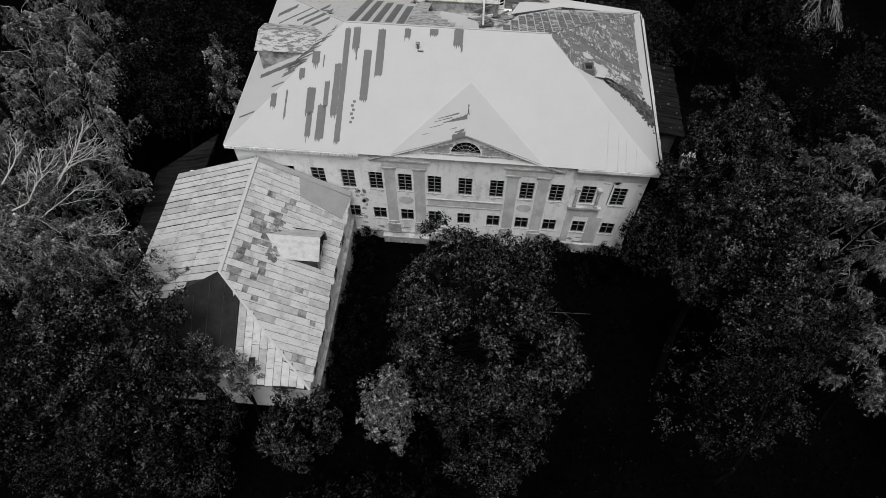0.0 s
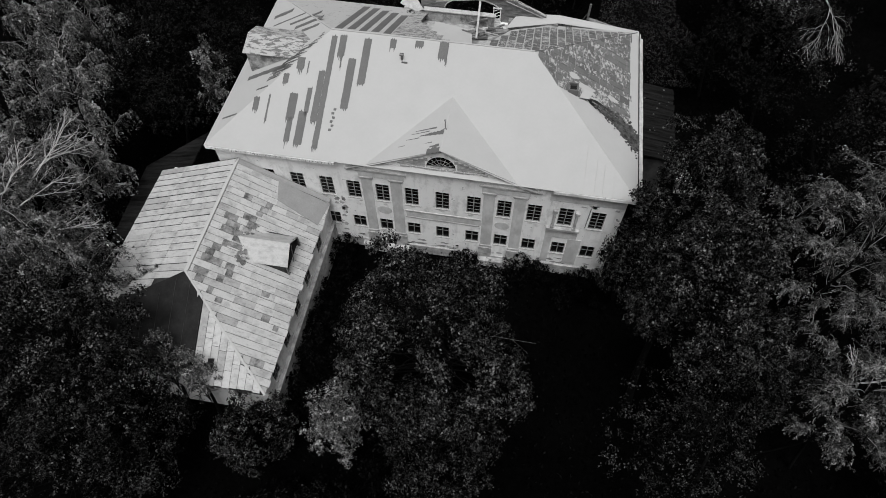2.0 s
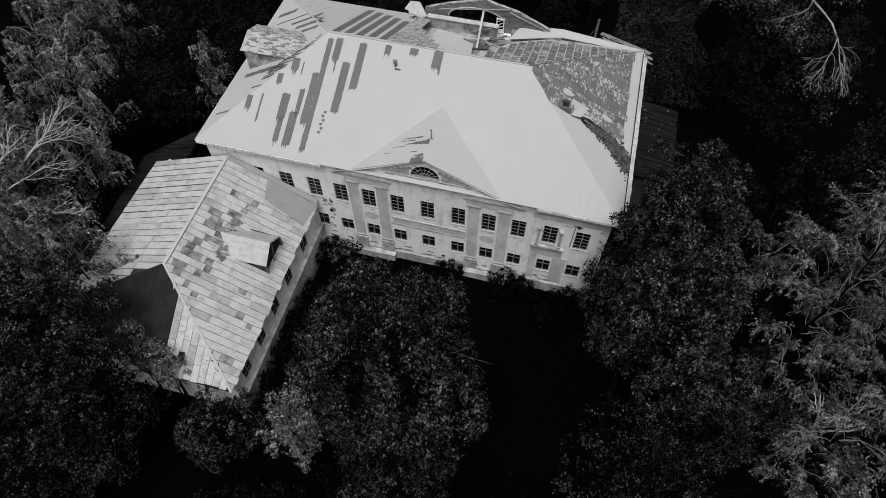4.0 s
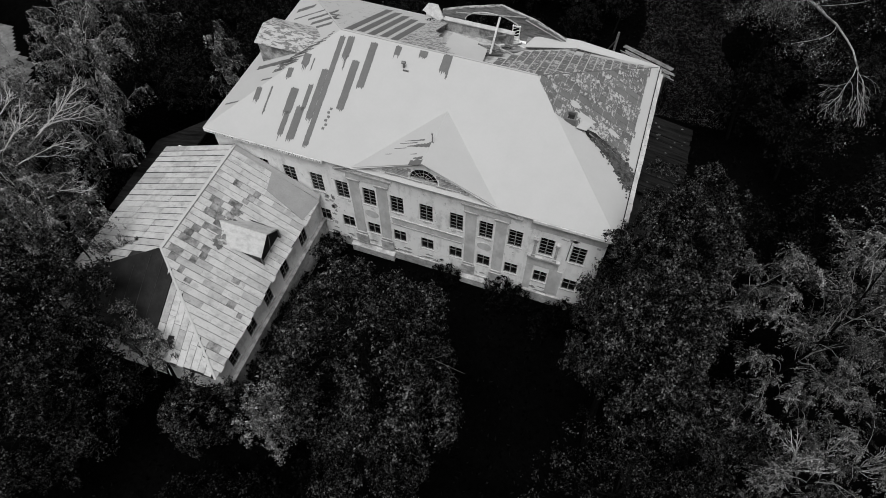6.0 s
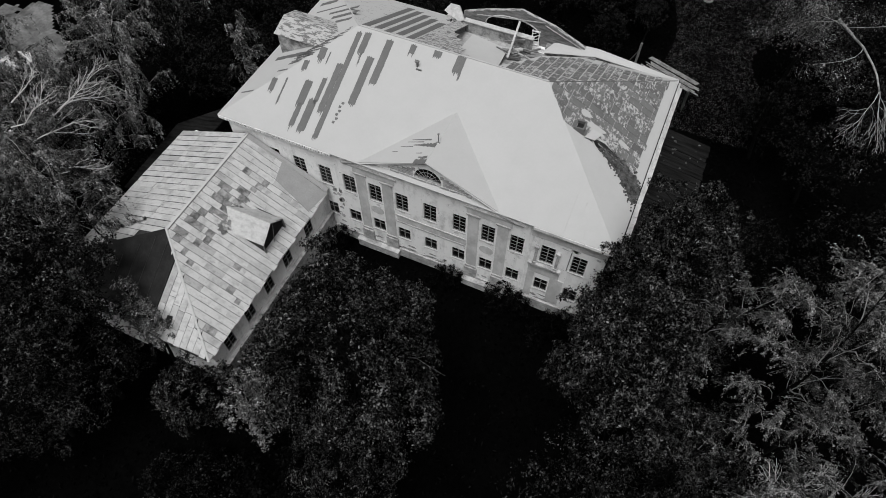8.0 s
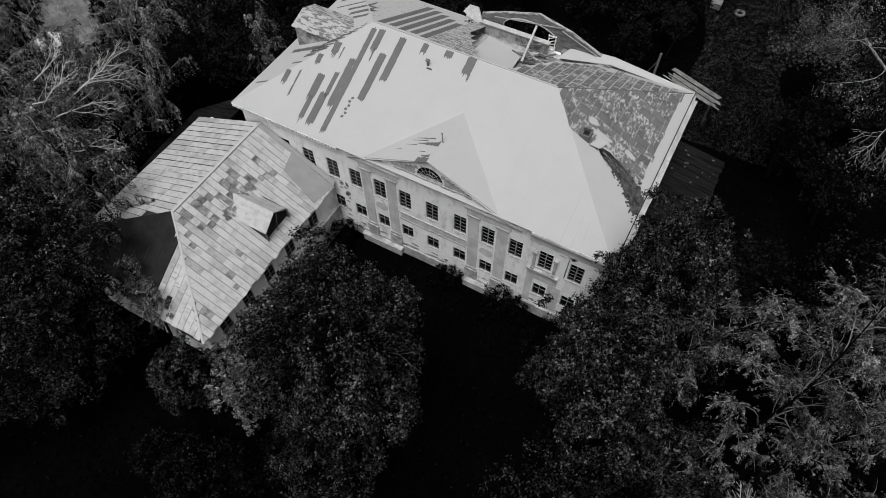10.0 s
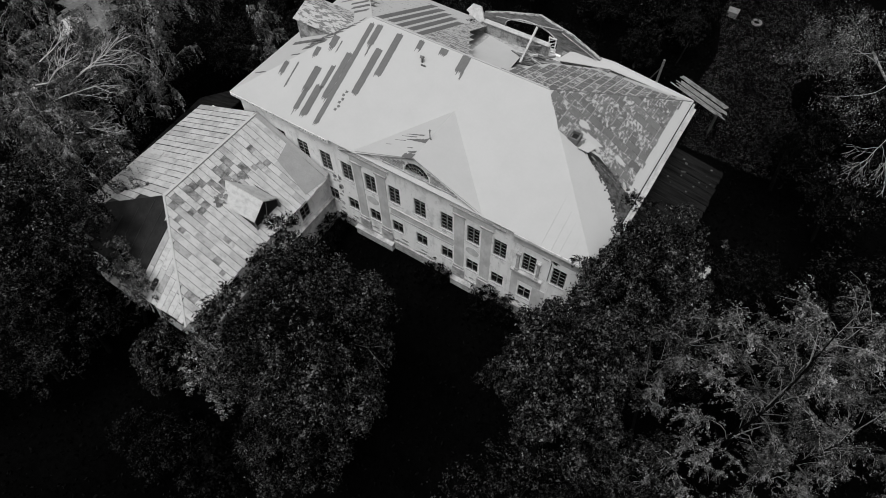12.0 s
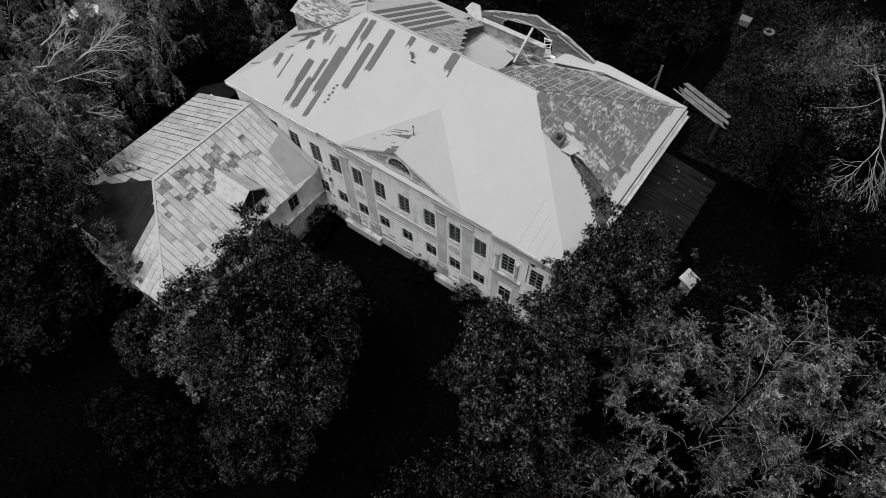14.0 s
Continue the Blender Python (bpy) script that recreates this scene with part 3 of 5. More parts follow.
# dark bare strips on the rear slope and the hipped end
for i in range(5):
    x = -9.9 + i * 0.98
    bm = bmesh.new()
    y0, y1 = RY + 0.35 + 0.15 * (i % 2), min(RY + 8.6, RY + 8.8 - i * 0.5)
    slab(bm, [(x - 0.3, y0, back_z(y0) + 0.024), (x + 0.3, y0 + 0.1, back_z(y0 + 0.1) + 0.024), (x + 0.3, y1, back_z(y1) + 0.024), (x - 0.3, y1 - 0.2, back_z(y1 - 0.2) + 0.024)], 0.02)
    part("bare_strip", bm, "roof_bare", roof_back)
for x0, x1, y, w in ((-17.3, -13.5, 6.5, 0.5), (-15.6, -14.6, 4.5, 0.16), (-14.5, -11.8, 11.6, 0.42), (-15.4, -12.2, 12.5, 0.3), (-17.4, -14.0, 13.4, 0.16), (-13.6, -11.9, 10.7, 0.34), (-17.8, -15.8, 14.8, 0.5), (-18.0, -16.6, 2.2, 0.16)):
    bm = bmesh.new()
    n = max(3, int((x1 - x0) / 0.3))
    up_side = [(x0 + (x1 - x0) * i / n, y + w * random.uniform(0.38, 0.55)) for i in range(n + 1)]
    low_side = [(x0 + (x1 - x0) * i / n + random.uniform(-0.1, 0.1), y - w * random.uniform(0.38, 0.55)) for i in range(n + 1)]
    slab(bm, [(a, c, left_z(a) + 0.024) for a, c in up_side + low_side[::-1]], 0.02, Vector((-KL, 0, 1)).normalized())
    part("bare_strip", bm, "roof_bare", roof_left)
# short flakes near the top of the hip
for i in range(84):
    bm = bmesh.new()
    x = -10.9 - 3.6 * random.random() ** 0.8
    y = 8.6 + (x + 10.9) * 0.85 + random.uniform(-0.5, 0.7)
    ln, w = random.uniform(0.12, 0.6), random.uniform(0.03, 0.12)
    slab(bm, [(x - ln, y - w, left_z(x - ln) + 0.024), (x + ln, y + w * 0.2, left_z(x + ln) + 0.024), (x + ln * 0.8, y + w, left_z(x + ln * 0.8) + 0.024), (x - ln * 0.9, y + w * 0.5, left_z(x - ln * 0.9) + 0.024)], 0.02)
    if y > EY0 + (x - EX0) / (RL - EX0) * (RY - EY0) + 0.3:
        part("bare_flake", bm, "roof_bare", roof_left)

# standing seams that show near the front corner
for x in (10.6, 11.4, 12.0, 12.75, 13.5):
    bm = bmesh.new()
    y1 = EY0 + (EX1 - x) / (EX1 - RR) * (RY - EY0) * 0.8
    beam(bm, (x, EY0 + 0.03, front_z(EY0 + 0.03) + 0.02), (x, y1, front_z(y1) + 0.02), 0.03, 0.05)
    part("seam", bm, "roof_white", roof_front)

# gabled dormer on the end slope
bm = bmesh.new()
dx0, dyc, dez, drz = -17.5, 8.95, 14.2, 14.9
for s in (-1, 1):
    slab(bm, [(dx0 + 0.1, dyc, drz), (RL - (RIDGE - drz) / KL, dyc, drz), (RL - (RIDGE - dez) / KL, dyc + s * 1.7, dez), (dx0, dyc + s * 1.7, dez)], 0.05)
side_dormer = part("dormer", bm, "roof_flaked", manor, "sheet-covered gabled roof dormer with flaking paint")
for s in (-1, 1):
    bm = bmesh.new()
    pts = [(dx0 + 0.25, dyc + s * 1.55, left_z(dx0 + 0.25)), (dx0 + 0.25, dyc + s * 1.55, dez - 0.02), (-13.6, dyc + s * 1.55, dez - 0.02)]
    va = [bm.verts.new(p) for p in pts]
    vb = [bm.verts.new((p[0], p[1] - s * 0.1, p[2])) for p in pts]
    bm.faces.new(va)
    bm.faces.new(vb[::-1])
    for i in range(3):
        bm.faces.new((va[i], vb[i], vb[(i + 1) % 3], va[(i + 1) % 3]))
    part("cheek", bm, "wall_worn", side_dormer, "stained rough cheek wall")
bm = bmesh.new()
va = [bm.verts.new((dx0 + 0.26, y, z)) for y, z in ((dyc - 1.44, 11.95), (dyc + 1.44, 11.95), (dyc + 1.44, dez - 0.02), (dyc, drz - 0.1), (dyc - 1.44, dez - 0.02))]
vb = [bm.verts.new(v.co + Vector((0.1, 0, 0))) for v in va]
bm.faces.new(va)
bm.faces.new(vb[::-1])
for i in range(5):
    bm.faces.new((va[i], vb[i], vb[(i + 1) % 5], va[(i + 1) % 5]))
part("front", bm, "plinth", side_dormer)

# ridge mast and vents
bm = bmesh.new()
beam(bm, (0.0, 1.9, 13.9), (0.0, 1.9, 14.95), 0.05, sides=6)
beam(bm, (-0.06, 1.9, 14.9), (0.06, 1.9, 14.9), 0.1, sides=6)
beam(bm, (-0.12, 1.9, 14.02), (0.12, 1.9, 14.02), 0.08, sides=6)
part("mast", bm, "metal", manor, "short iron roof mast with a knob")


def gable_z(x):
    return PZ1 - abs(x) * (PZ1 - PZ0) / PH


def brushed(x0, x1, y, w0, w1):
    """A ragged bare streak across the pediment roof, w0 wide at x0 and w1 at x1."""
    bm = bmesh.new()
    n = max(5, int((x1 - x0) / 0.12))
    upper = [(x0 + (x1 - x0) * i / n, y + (w0 + (w1 - w0) * i / n) * random.uniform(0.3, 0.6)) for i in range(n + 1)]
    lower = [(x0 + (x1 - x0) * i / n, y - (w0 + (w1 - w0) * i / n) * random.uniform(0.3, 0.6)) for i in range(n + 1)]
    slab(bm, [(a, c, gable_z(a) + 0.022) for a, c in lower + upper[::-1]], 0.015, Vector((-(PZ1 - PZ0) / PH, 0, 1)).normalized())
    part("bare_strip", bm, "roof_bare", manor)


for one in ((-1.9, -0.06, 1.62, 0.05, 0.5), (-2.6, -1.2, 1.95, 0.03, 0.1), (-2.3, -0.7, 2.2, 0.04, 0.14), (-2.9, -1.9, 1.45, 0.02, 0.06), (-1.05, -0.1, -0.12, 0.5, 0.6), (-0.9, -0.2, 0.3, 0.1, 0.3), (-1.3, -0.8, 0.75, 0.03, 0.08), (-3.4, -2.9, 0.9, 0.02, 0.05)):
    brushed(*one)
bm = bmesh.new()
beam(bm, (-4.35, 7.5, front_z(7.5)), (-4.35, 7.5, front_z(7.5) + 0.55), 0.1, sides=8)
beam(bm, (-4.5, 7.5, front_z(7.5) + 0.5), (-4.2, 7.5, front_z(7.5) + 0.5), 0.18, sides=8)
beam(bm, (-4.35, 7.3, front_z(7.3) + 0.02), (-3.9, 7.3, front_z(7.3) + 0.02), 0.1)
part("roof_vent", bm, "metal", manor, "small rusty vent pipe")

# patches of white paint left on the hipped end
for cx, cy, rx, ry in ((10.0, 8.2, 0.9, 0.5), (10.9, 7.4, 0.7, 0.35), (9.0, 8.9, 0.5, 0.35), (12.3, 8.6, 0.5, 0.3)):
    bm = bmesh.new()
    ring = []
    for i in range(22):
        r = random.uniform(0.6, 1.15)
        ring.append((cx + rx * r * math.cos(math.tau * i / 22), cy + ry * r * math.sin(math.tau * i / 22)))
    slab(bm, [(a, c, right_z(a) + 0.03) for a, c in ring], 0.012, Vector((KR, 0, 1)).normalized())
    part("paint_patch", bm, "roof_white", roof_right)

# hatch and torn metal on the hipped end
hx, hy = 8.95, 7.3
hz0 = right_z(hx)
bm = bmesh.new()
for a, b, c, d in ((-0.4, 0.4, -0.45, -0.33), (-0.4, 0.4, 0.33, 0.45), (-0.4, -0.28, -0.33, 0.33), (0.28, 0.4, -0.33, 0.33)):
    box(bm, hx + a, hx + b, hy + c, hy + d, hz0 - 0.3, hz0 + 0.35)
hatch = part("roof_hatch", bm, "roof_bare", manor, "open roof hatch frame")
# Solid near-black block fills the hatch and stands for its dark inside.
bm = bmesh.new()
box(bm, hx - 0.28, hx + 0.28, hy - 0.33, hy + 0.33, hz0 - 0.2, hz0 + 0.12)
part("opening", bm, "tar", hatch)
bm = bmesh.new()
slab(bm, [(9.5, 6.7, right_z(9.5) + 0.15), (10.3, 6.9, right_z(10.3) + 0.3), (10.6, 7.7, right_z(10.6) + 0.4), (9.9, 7.9, right_z(9.9) + 0.2)], 0.03)
part("torn_sheet", bm, "roof_white", manor, "curled white roofing sheet")
# Near-black plate on the closed roof; it draws the darkness of a torn gap.
bm = bmesh.new()
slab(bm, [(10.0, 7.25, right_z(10.0) + 0.045), (10.5, 6.75, right_z(10.5) + 0.045), (13.4, 6.2, right_z(13.4) + 0.045), (13.6, 6.75, right_z(13.6) + 0.045), (12.2, 7.2, right_z(12.2) + 0.045), (11.0, 7.5, right_z(11.0) + 0.045)], 0.02, Vector((KR, 0, 1)).normalized())
torn = part("torn_dark_plate", bm, "tar", roof_right, "near-black plate standing for the gap under torn sheets")
for i in range(4):
    bm = bmesh.new()
    beam(bm, (10.3 + 0.25 * i, 7.2 - 0.16 * i, right_z(10.3 + 0.25 * i) + 0.09), (12.9 + 0.2 * i, 6.85 - 0.17 * i, right_z(12.9 + 0.2 * i) + 0.1), 0.07)
    part("batten", bm, "wood_old" if i % 2 else "wood_dark", torn)
bm = bmesh.new()
box(bm, EX1 - 0.06, EX1 + 0.2, EY0 + 1.2, EY1 - 0.1, EAVE - 0.32, EAVE - 0.12)
y = EY0 + 0.6
while y < EY1 - 0.3:
    ln = random.uniform(0.6, 1.5)
    y2 = min(y + ln, EY1)
    box(bm, EX1, EX1 + 0.46 + random.uniform(-0.03, 0.03), y, y2 - random.uniform(0.02, 0.06), EAVE - 0.5 - random.uniform(0, 0.05), EAVE - 0.44)
    y = y2
part("eaves_ledge", bm, "stone", manor, "pale broken eaves ledge")
# Solid dark bar on the roof edge draws the shade of a gap.
bm = bmesh.new()
beam(bm, (EX1 + 0.02, EY0, EAVE + 0.04), (EX1 + 0.02, EY1, EAVE + 0.04), 0.07)
part("eaves_gap_bar", bm, "tar", manor)

# leaf litter and rubble caught above the eaves
bm = bmesh.new()
for i in range(1900):
    f = random.random() ** 0.6
    x = 10.9 + 3.6 * f + random.gauss(0, 0.14)
    y = 6.8 - 1.7 * f * f + random.gauss(0, 0.1 + 0.42 * f)
    s = random.uniform(0.05, 0.13)
    if x < EX1 - 0.05:
        beam(bm, (x, y, right_z(x) + 0.03), (x + random.uniform(-s, s), y + random.uniform(-s, s) + 0.01, right_z(x) + 0.06 + s * 0.5), s)
tagged(part("leaf_litter", bm, "litter", roof_right, "dark rubble and leaf litter"), kind="stuff")
# broken drip edge of the front eaves
for i in range(64):
    bm = bmesh.new()
    x = -18.2 + i * 0.154 + random.uniform(-0.07, 0.07)
    box(bm, x, x + random.uniform(0.02, 0.09), -0.457, -0.42, 11.055 + random.uniform(0, 0.14), 11.33 - random.uniform(0.02, 0.12))
    part("chipped_gap", bm, "brick" if i % 3 else "ledge", manor)

# rear gable with its segmental opening, above the torn roof
gy = 18.3
arc2 = [(-0.3 + 2.55 * math.cos(math.pi * i / 16), 12.3 + 1.15 * math.sin(math.pi * i / 16)) for i in range(17)]
shoulders = [(-5.0, 12.62), (-3.0, 13.35), (0.33, 14.3), (3.4, 13.55), (6.3, 12.3)]


def gable_top(x):
    for (a, c), (e, g) in zip(shoulders, shoulders[1:]):
        if x <= e:
            return c + (g - c) * (x - a) / (e - a)
    return shoulders[-1][1]


bm = bmesh.new()
cols = sorted({-5.0, -3.0, 0.33, 3.4, 6.3, *(round(a, 3) for a, c in arc2), -4.0, 4.8})
for x0, x1 in zip(cols, cols[1:]):
    def under(x):
        f = (x + 0.3) / 2.55
        return 12.3 + 1.15 * math.sqrt(max(0.0, 1 - f * f)) if abs(f) < 1 else 10.95
    mid_open = abs((x0 + x1) / 2 + 0.3) < 2.55
    b0, b1 = (max(under(x0), 12.3), max(under(x1), 12.3)) if mid_open else (10.95, 10.95)
    ring = [(x0, b0), (x1, b1), (x1, gable_top(x1)), (x0, gable_top(x0))]
    va = [bm.verts.new((a, gy, c)) for a, c in ring]
    vb = [bm.verts.new((a, gy + 0.3, c)) for a, c in ring]
    bm.faces.new(va)
    bm.faces.new(vb[::-1])
    for i in range(4):
        bm.faces.new((va[i], vb[i], vb[(i + 1) % 4], va[(i + 1) % 4]))
rear = part("rear_gable", bm, "wood_old", manor, "boarded rear gable with segmental opening")
bm = bmesh.new()
for (a, c), (e, g) in zip(shoulders, shoulders[1:]):
    beam(bm, (a, gy + 0.15, c + 0.03), (e, gy + 0.15, g + 0.03), 0.26, 0.07)
part("coping", bm, "roof_flaked", rear)
bm = bmesh.new()
for (a, c), (e, g) in zip(arc2, arc2[1:]):
    beam(bm, (a, gy - 0.04, c), (e, gy - 0.04, g), 0.08)
part("arch_rib", bm, "stone", rear, "pale curved arch rib")
bm = bmesh.new()
beam(bm, (-3.6, gy - 0.35, 13.05), (2.6, gy - 0.1, 13.85), 0.06)
beam(bm, (2.6, gy - 0.1, 13.6), (6.0, gy - 0.1, 12.3), 0.06)
part("rafter", bm, "plinth", rear)
bm = bmesh.new()
box(bm, -4.6, 1.75, 17.72, 18.1, 10.91, 12.2)
part("attic_wall", bm, "wall_worn", manor, "broken attic wall with patchy plaster")
x = -4.7
while x < 1.7:
    ln = random.uniform(0.5, 1.3)
    bm = bmesh.new()
    box(bm, x, min(x + ln, 1.85), 17.62, 18.14, 12.205, 12.28 + random.uniform(-0.03, 0.05))
    part("capping_stone", bm, "stone", manor)
    x += ln + 0.01
bm = bmesh.new()
box(bm, 3.0, 7.4, 17.7, 18.2, 10.91, 11.95)
part("attic_wall", bm, "wall_worn", manor)
bm = bmesh.new()
slab(bm, [(2.9, 17.1, 11.75), (5.2, 17.5, 12.0), (7.3, 18.0, 12.1), (7.4, 18.75, 12.35), (5.9, 18.7, 12.3), (3.6, 18.2, 12.15)], 0.06)
slab(bm, [(7.3, 18.02, 12.1), (10.4, 18.3, 11.75), (EX1, 18.2, 11.5), (EX1, 18.85, 11.46), (7.42, 18.77, 12.34)], 0.06)
part("eaves_sheet", bm, "roof_white", manor, "white sheet along the rear eaves")
# sagging white ceiling sheet inside the torn roof
bm = bmesh.new()
grid_v = []
for j in range(7):
    f = j / 6
    grid_v.append([bm.verts.new((-3.4 + 0.95 * i * (1 - 0.12 * f), 12.1 + 4.5 * f + 0.1 * i * (1 - f), 13.0 - 1.15 * f - 0.13 * i + 0.5 * (f - 0.5) ** 2)) for i in range(5)])
for j in range(6):
    for i in range(4):
        bm.faces.new((grid_v[j][i], grid_v[j][i + 1], grid_v[j + 1][i + 1], grid_v[j + 1][i]))
part("sagging_sheet", bm, "roof_white", manor, "sagging white ceiling sheet in the torn roof")
bm = bmesh.new()
slab(bm, [(-6.57, 19.0, 12.62), (-5.7, 18.9, 12.72), (-4.78, 18.0, 12.05), (-5.35, 17.95, 11.75), (-7.05, 18.6, 12.0)], 0.25)
box(bm, -6.6, -5.2, 18.3, 18.9, 10.9, 11.9)
part("chimney", bm, "stone", manor, "white plastered chimney stump")
bm = bmesh.new()
beam(bm, (0.5, 15.0, 11.9), (0.37, 18.0, 13.45), 0.17)
part("post", bm, "stone", manor, "pale leaning roof post")
for i in range(16):
    bm = bmesh.new()
    a = Vector((random.uniform(-1.0, 2.2), random.uniform(15.6, 17.4), 11.15 + 0.05 * i))
    c = a + Vector((random.uniform(0.8, 2.2), random.uniform(-0.6, 0.6), random.uniform(-0.02, 0.3)))
    beam(bm, a, c, random.uniform(0.08, 0.2))
    part("fallen_beam", bm, "wood_old" if i % 3 else "plinth", manor)
bm = bmesh.new()
for s in (0, 0.62):
    beam(bm, (1.6 + s, 18.0, 11.5), (1.6 + s, 18.1, 12.95), 0.08)
    beam(bm, (1.55, 18.0, 11.55 + s * 2.2), (2.3, 18.05, 11.55 + s * 2.2), 0.08)
for k in range(4):
    beam(bm, (1.62, 18.02, 11.6 + 0.33 * k), (2.2, 18.05, 11.9 + 0.33 * k), 0.045)
part("frame_lattice", bm, "plaster", manor, "upright pale wooden lattice frame")


# ---- service wing ----
wing = thing("service_wing", "single-storey side wing with patched sheet-metal hipped roof", "house")
WRX, WRZ, WY, WFY = -16.5, 9.92, -10.7, -17.3
WEX, WEZ, WLX, WLZ = -9.4, 5.96, -23.3, 7.84
KW, KWL, KWF = (WRZ - WEZ) / (WEX - WRX), (WRZ - WLZ) / (WRX - WLX), (WRZ - WEZ) / (WY - WFY)
LCY = WY - (WRZ - WLZ) / KWF
wing_win = [(y - 0.55, y + 0.55, 3.6, 5.2) for y in (-3.45, -6.75, -9.5, -12.2, -14.85)]
bm = bmesh.new()
pierced(bm, lambda u, v, w: (-9.75 - w, u, v), -16.7, -0.002, -0.8, 5.55, 0.5, wing_win)
part("wall", bm, "plaster", wing, "white plastered wing wall")
bm = bmesh.new()
front_win = [(x - 0.55, x + 0.55, 3.3, 4.9) for x in (-12.0, -14.6, -17.4, -20.4)]
pierced(bm, lambda u, v, w: (u, -16.7 + w, v), -22.7, -10.252, -0.8, 5.55, 0.5, front_win)
part("wall", bm, "plaster", wing)
bm = bmesh.new()
box(bm, -22.7, -22.2, -16.19, -0.002, -0.8, 7.5)
part("wall", bm, "plaster", wing)
ww_frame = window_mesh(1.1, 1.6, 3, False)
ww_glass = plate_mesh("pane", 0.06, 1.04, 0.07, 0.08, 0.07, 1.48, "glass")
for h in wing_win:
    put_window((-9.75, h[0], h[2]), ww_frame, ww_glass, wing, 90)
for h in front_win:
    put_window((h[0], -16.7, h[2]), ww_frame, ww_glass, wing)
bm = bmesh.new()
box(bm, -9.74, -9.5, -16.8, -0.15, -0.8, 2.9)
box(bm, -9.74, -9.42, -16.85, -0.15, 2.902, 3.02)
part("plinth", bm, "plinth", wing)
bm = bmesh.new()
slab(bm, [(WRX, WY, WRZ - 0.05), (WRX, -0.02, WRZ - 0.05), (WEX, -0.45, WEZ - 0.05), (WEX, WFY, WEZ - 0.05)], 0.12)
wing_right = part("roof", bm, "wood_dark", wing)
bm = bmesh.new()
slab(bm, [(WRX, WY, WRZ - 0.05), (WRX, -0.02, WRZ - 0.05), (WLX, -0.75, WLZ - 0.05), (WLX, LCY, WLZ - 0.05)], 0.12)
wing_left = part("roof", bm, "wood_dark", wing)
bm = bmesh.new()
FZ = WRZ - (WY + 15.7) * KWF - 0.05
slab(bm, [(WRX, WY, WRZ - 0.05), (WLX, LCY, WLZ - 0.05), (-22.6, -15.7, FZ), (-14.95, -15.7, FZ), (-14.6, WFY, WEZ - 0.05), (WEX, WFY, WEZ - 0.05)], 0.12)
wing_front = part("roof", bm, "tar", wing, "dark tarred hip with replaced pale strips")
bm = bmesh.new()
box(bm, -22.15, -10.3, -16.15, -0.6, 5.2, 5.4)
part("attic_floor", bm, "wood_dark", wing)


def wing_right_z(x):
    return WRZ - (x - WRX) * KW


def wing_left_z(x):
    return WRZ - (WRX - x) * KWL


def wing_front_z(y):
    return WRZ - (WY - y) * KWF


def hip_x(y):
    return WRX if y > WY else WRX + (WY - y) / (WY - WFY) * (WEX - WRX)


bm = bmesh.new()
beam(bm, (WRX + 0.06, -0.1, WRZ), (WRX + 0.06, WY, WRZ), 0.26, 0.07)
beam(bm, (WRX, WY, WRZ), (WEX, WFY, WEZ), 0.16, 0.07)
part("ridge_cap", bm, "roof_white", wing)
# flat grey sheet against the manor and its flashing
bm = bmesh.new()
slab(bm, [(-13.3, -0.5, wing_right_z(-13.3) + 0.07), (-9.36, -0.5, wing_right_z(-9.36) + 0.07), (-9.7, -2.9, wing_right_z(-9.7) + 0.07), (-12.9, -2.2, wing_right_z(-12.9) + 0.07)], 0.03)
part("grey_sheet", bm, "wing_flat", wing, "plain grey replacement roof sheet")
bm = bmesh.new()
slab(bm, [(WRX, -0.05, WRZ + 0.1), (-9.4, -0.16, WEZ + 0.42), (-9.4, -0.5, WEZ + 0.16), (WRX, -0.55, WRZ + 0.05)], 0.04)
part("flashing", bm, "wing_flat", wing)

# wing dormer
bm = bmesh.new()
dyc = -6.6
ez, rz = 7.95, 8.85
slab(bm, [(-14.4, dyc, rz), (-10.32, dyc, rz), (-10.25, dyc - 1.5, ez - 0.12), (-13.1, dyc - 1.55, ez - 0.05)], 0.05)
slab(bm, [(-14.4, dyc, rz), (-10.32, dyc, rz), (-10.4, dyc + 1.45, ez - 0.35), (-13.1, dyc + 1.45, ez - 0.25)], 0.05)
wd = part("dormer", bm, "dormer_sheet", wing, "gabled roof dormer with dark open front")
for s in (-1, 1):
    bm = bmesh.new()
    pts = [(-10.46, dyc + s * 1.36, wing_right_z(-10.46)), (-10.46, dyc + s * 1.36, ez - 0.3), (-13.0, dyc + s * 1.36, ez - 0.2), (-13.0, dyc + s * 1.36, wing_right_z(-13.0))]
    va = [bm.verts.new(p) for p in pts]
    vb = [bm.verts.new((p[0], p[1] - s * 0.08, p[2])) for p in pts]
    bm.faces.new(va)
    bm.faces.new(vb[::-1])
    for i in range(4):
        bm.faces.new((va[i], vb[i], vb[(i + 1) % 4], va[(i + 1) % 4]))
    part("cheek", bm, "wood_dark", wd, "dark boarded cheek")
bm = bmesh.new()
beam(bm, (-10.43, dyc - 1.36, wing_right_z(-10.46)), (-10.43, dyc - 1.36, ez - 0.3), 0.1)
beam(bm, (-10.43, dyc + 1.36, wing_right_z(-10.46)), (-10.43, dyc + 1.36, ez - 0.3), 0.1)
beam(bm, (-10.43, dyc - 1.36, ez - 0.3), (-10.43, dyc, rz - 0.1), 0.1)
beam(bm, (-10.43, dyc + 1.36, ez - 0.3), (-10.43, dyc, rz - 0.1), 0.1)
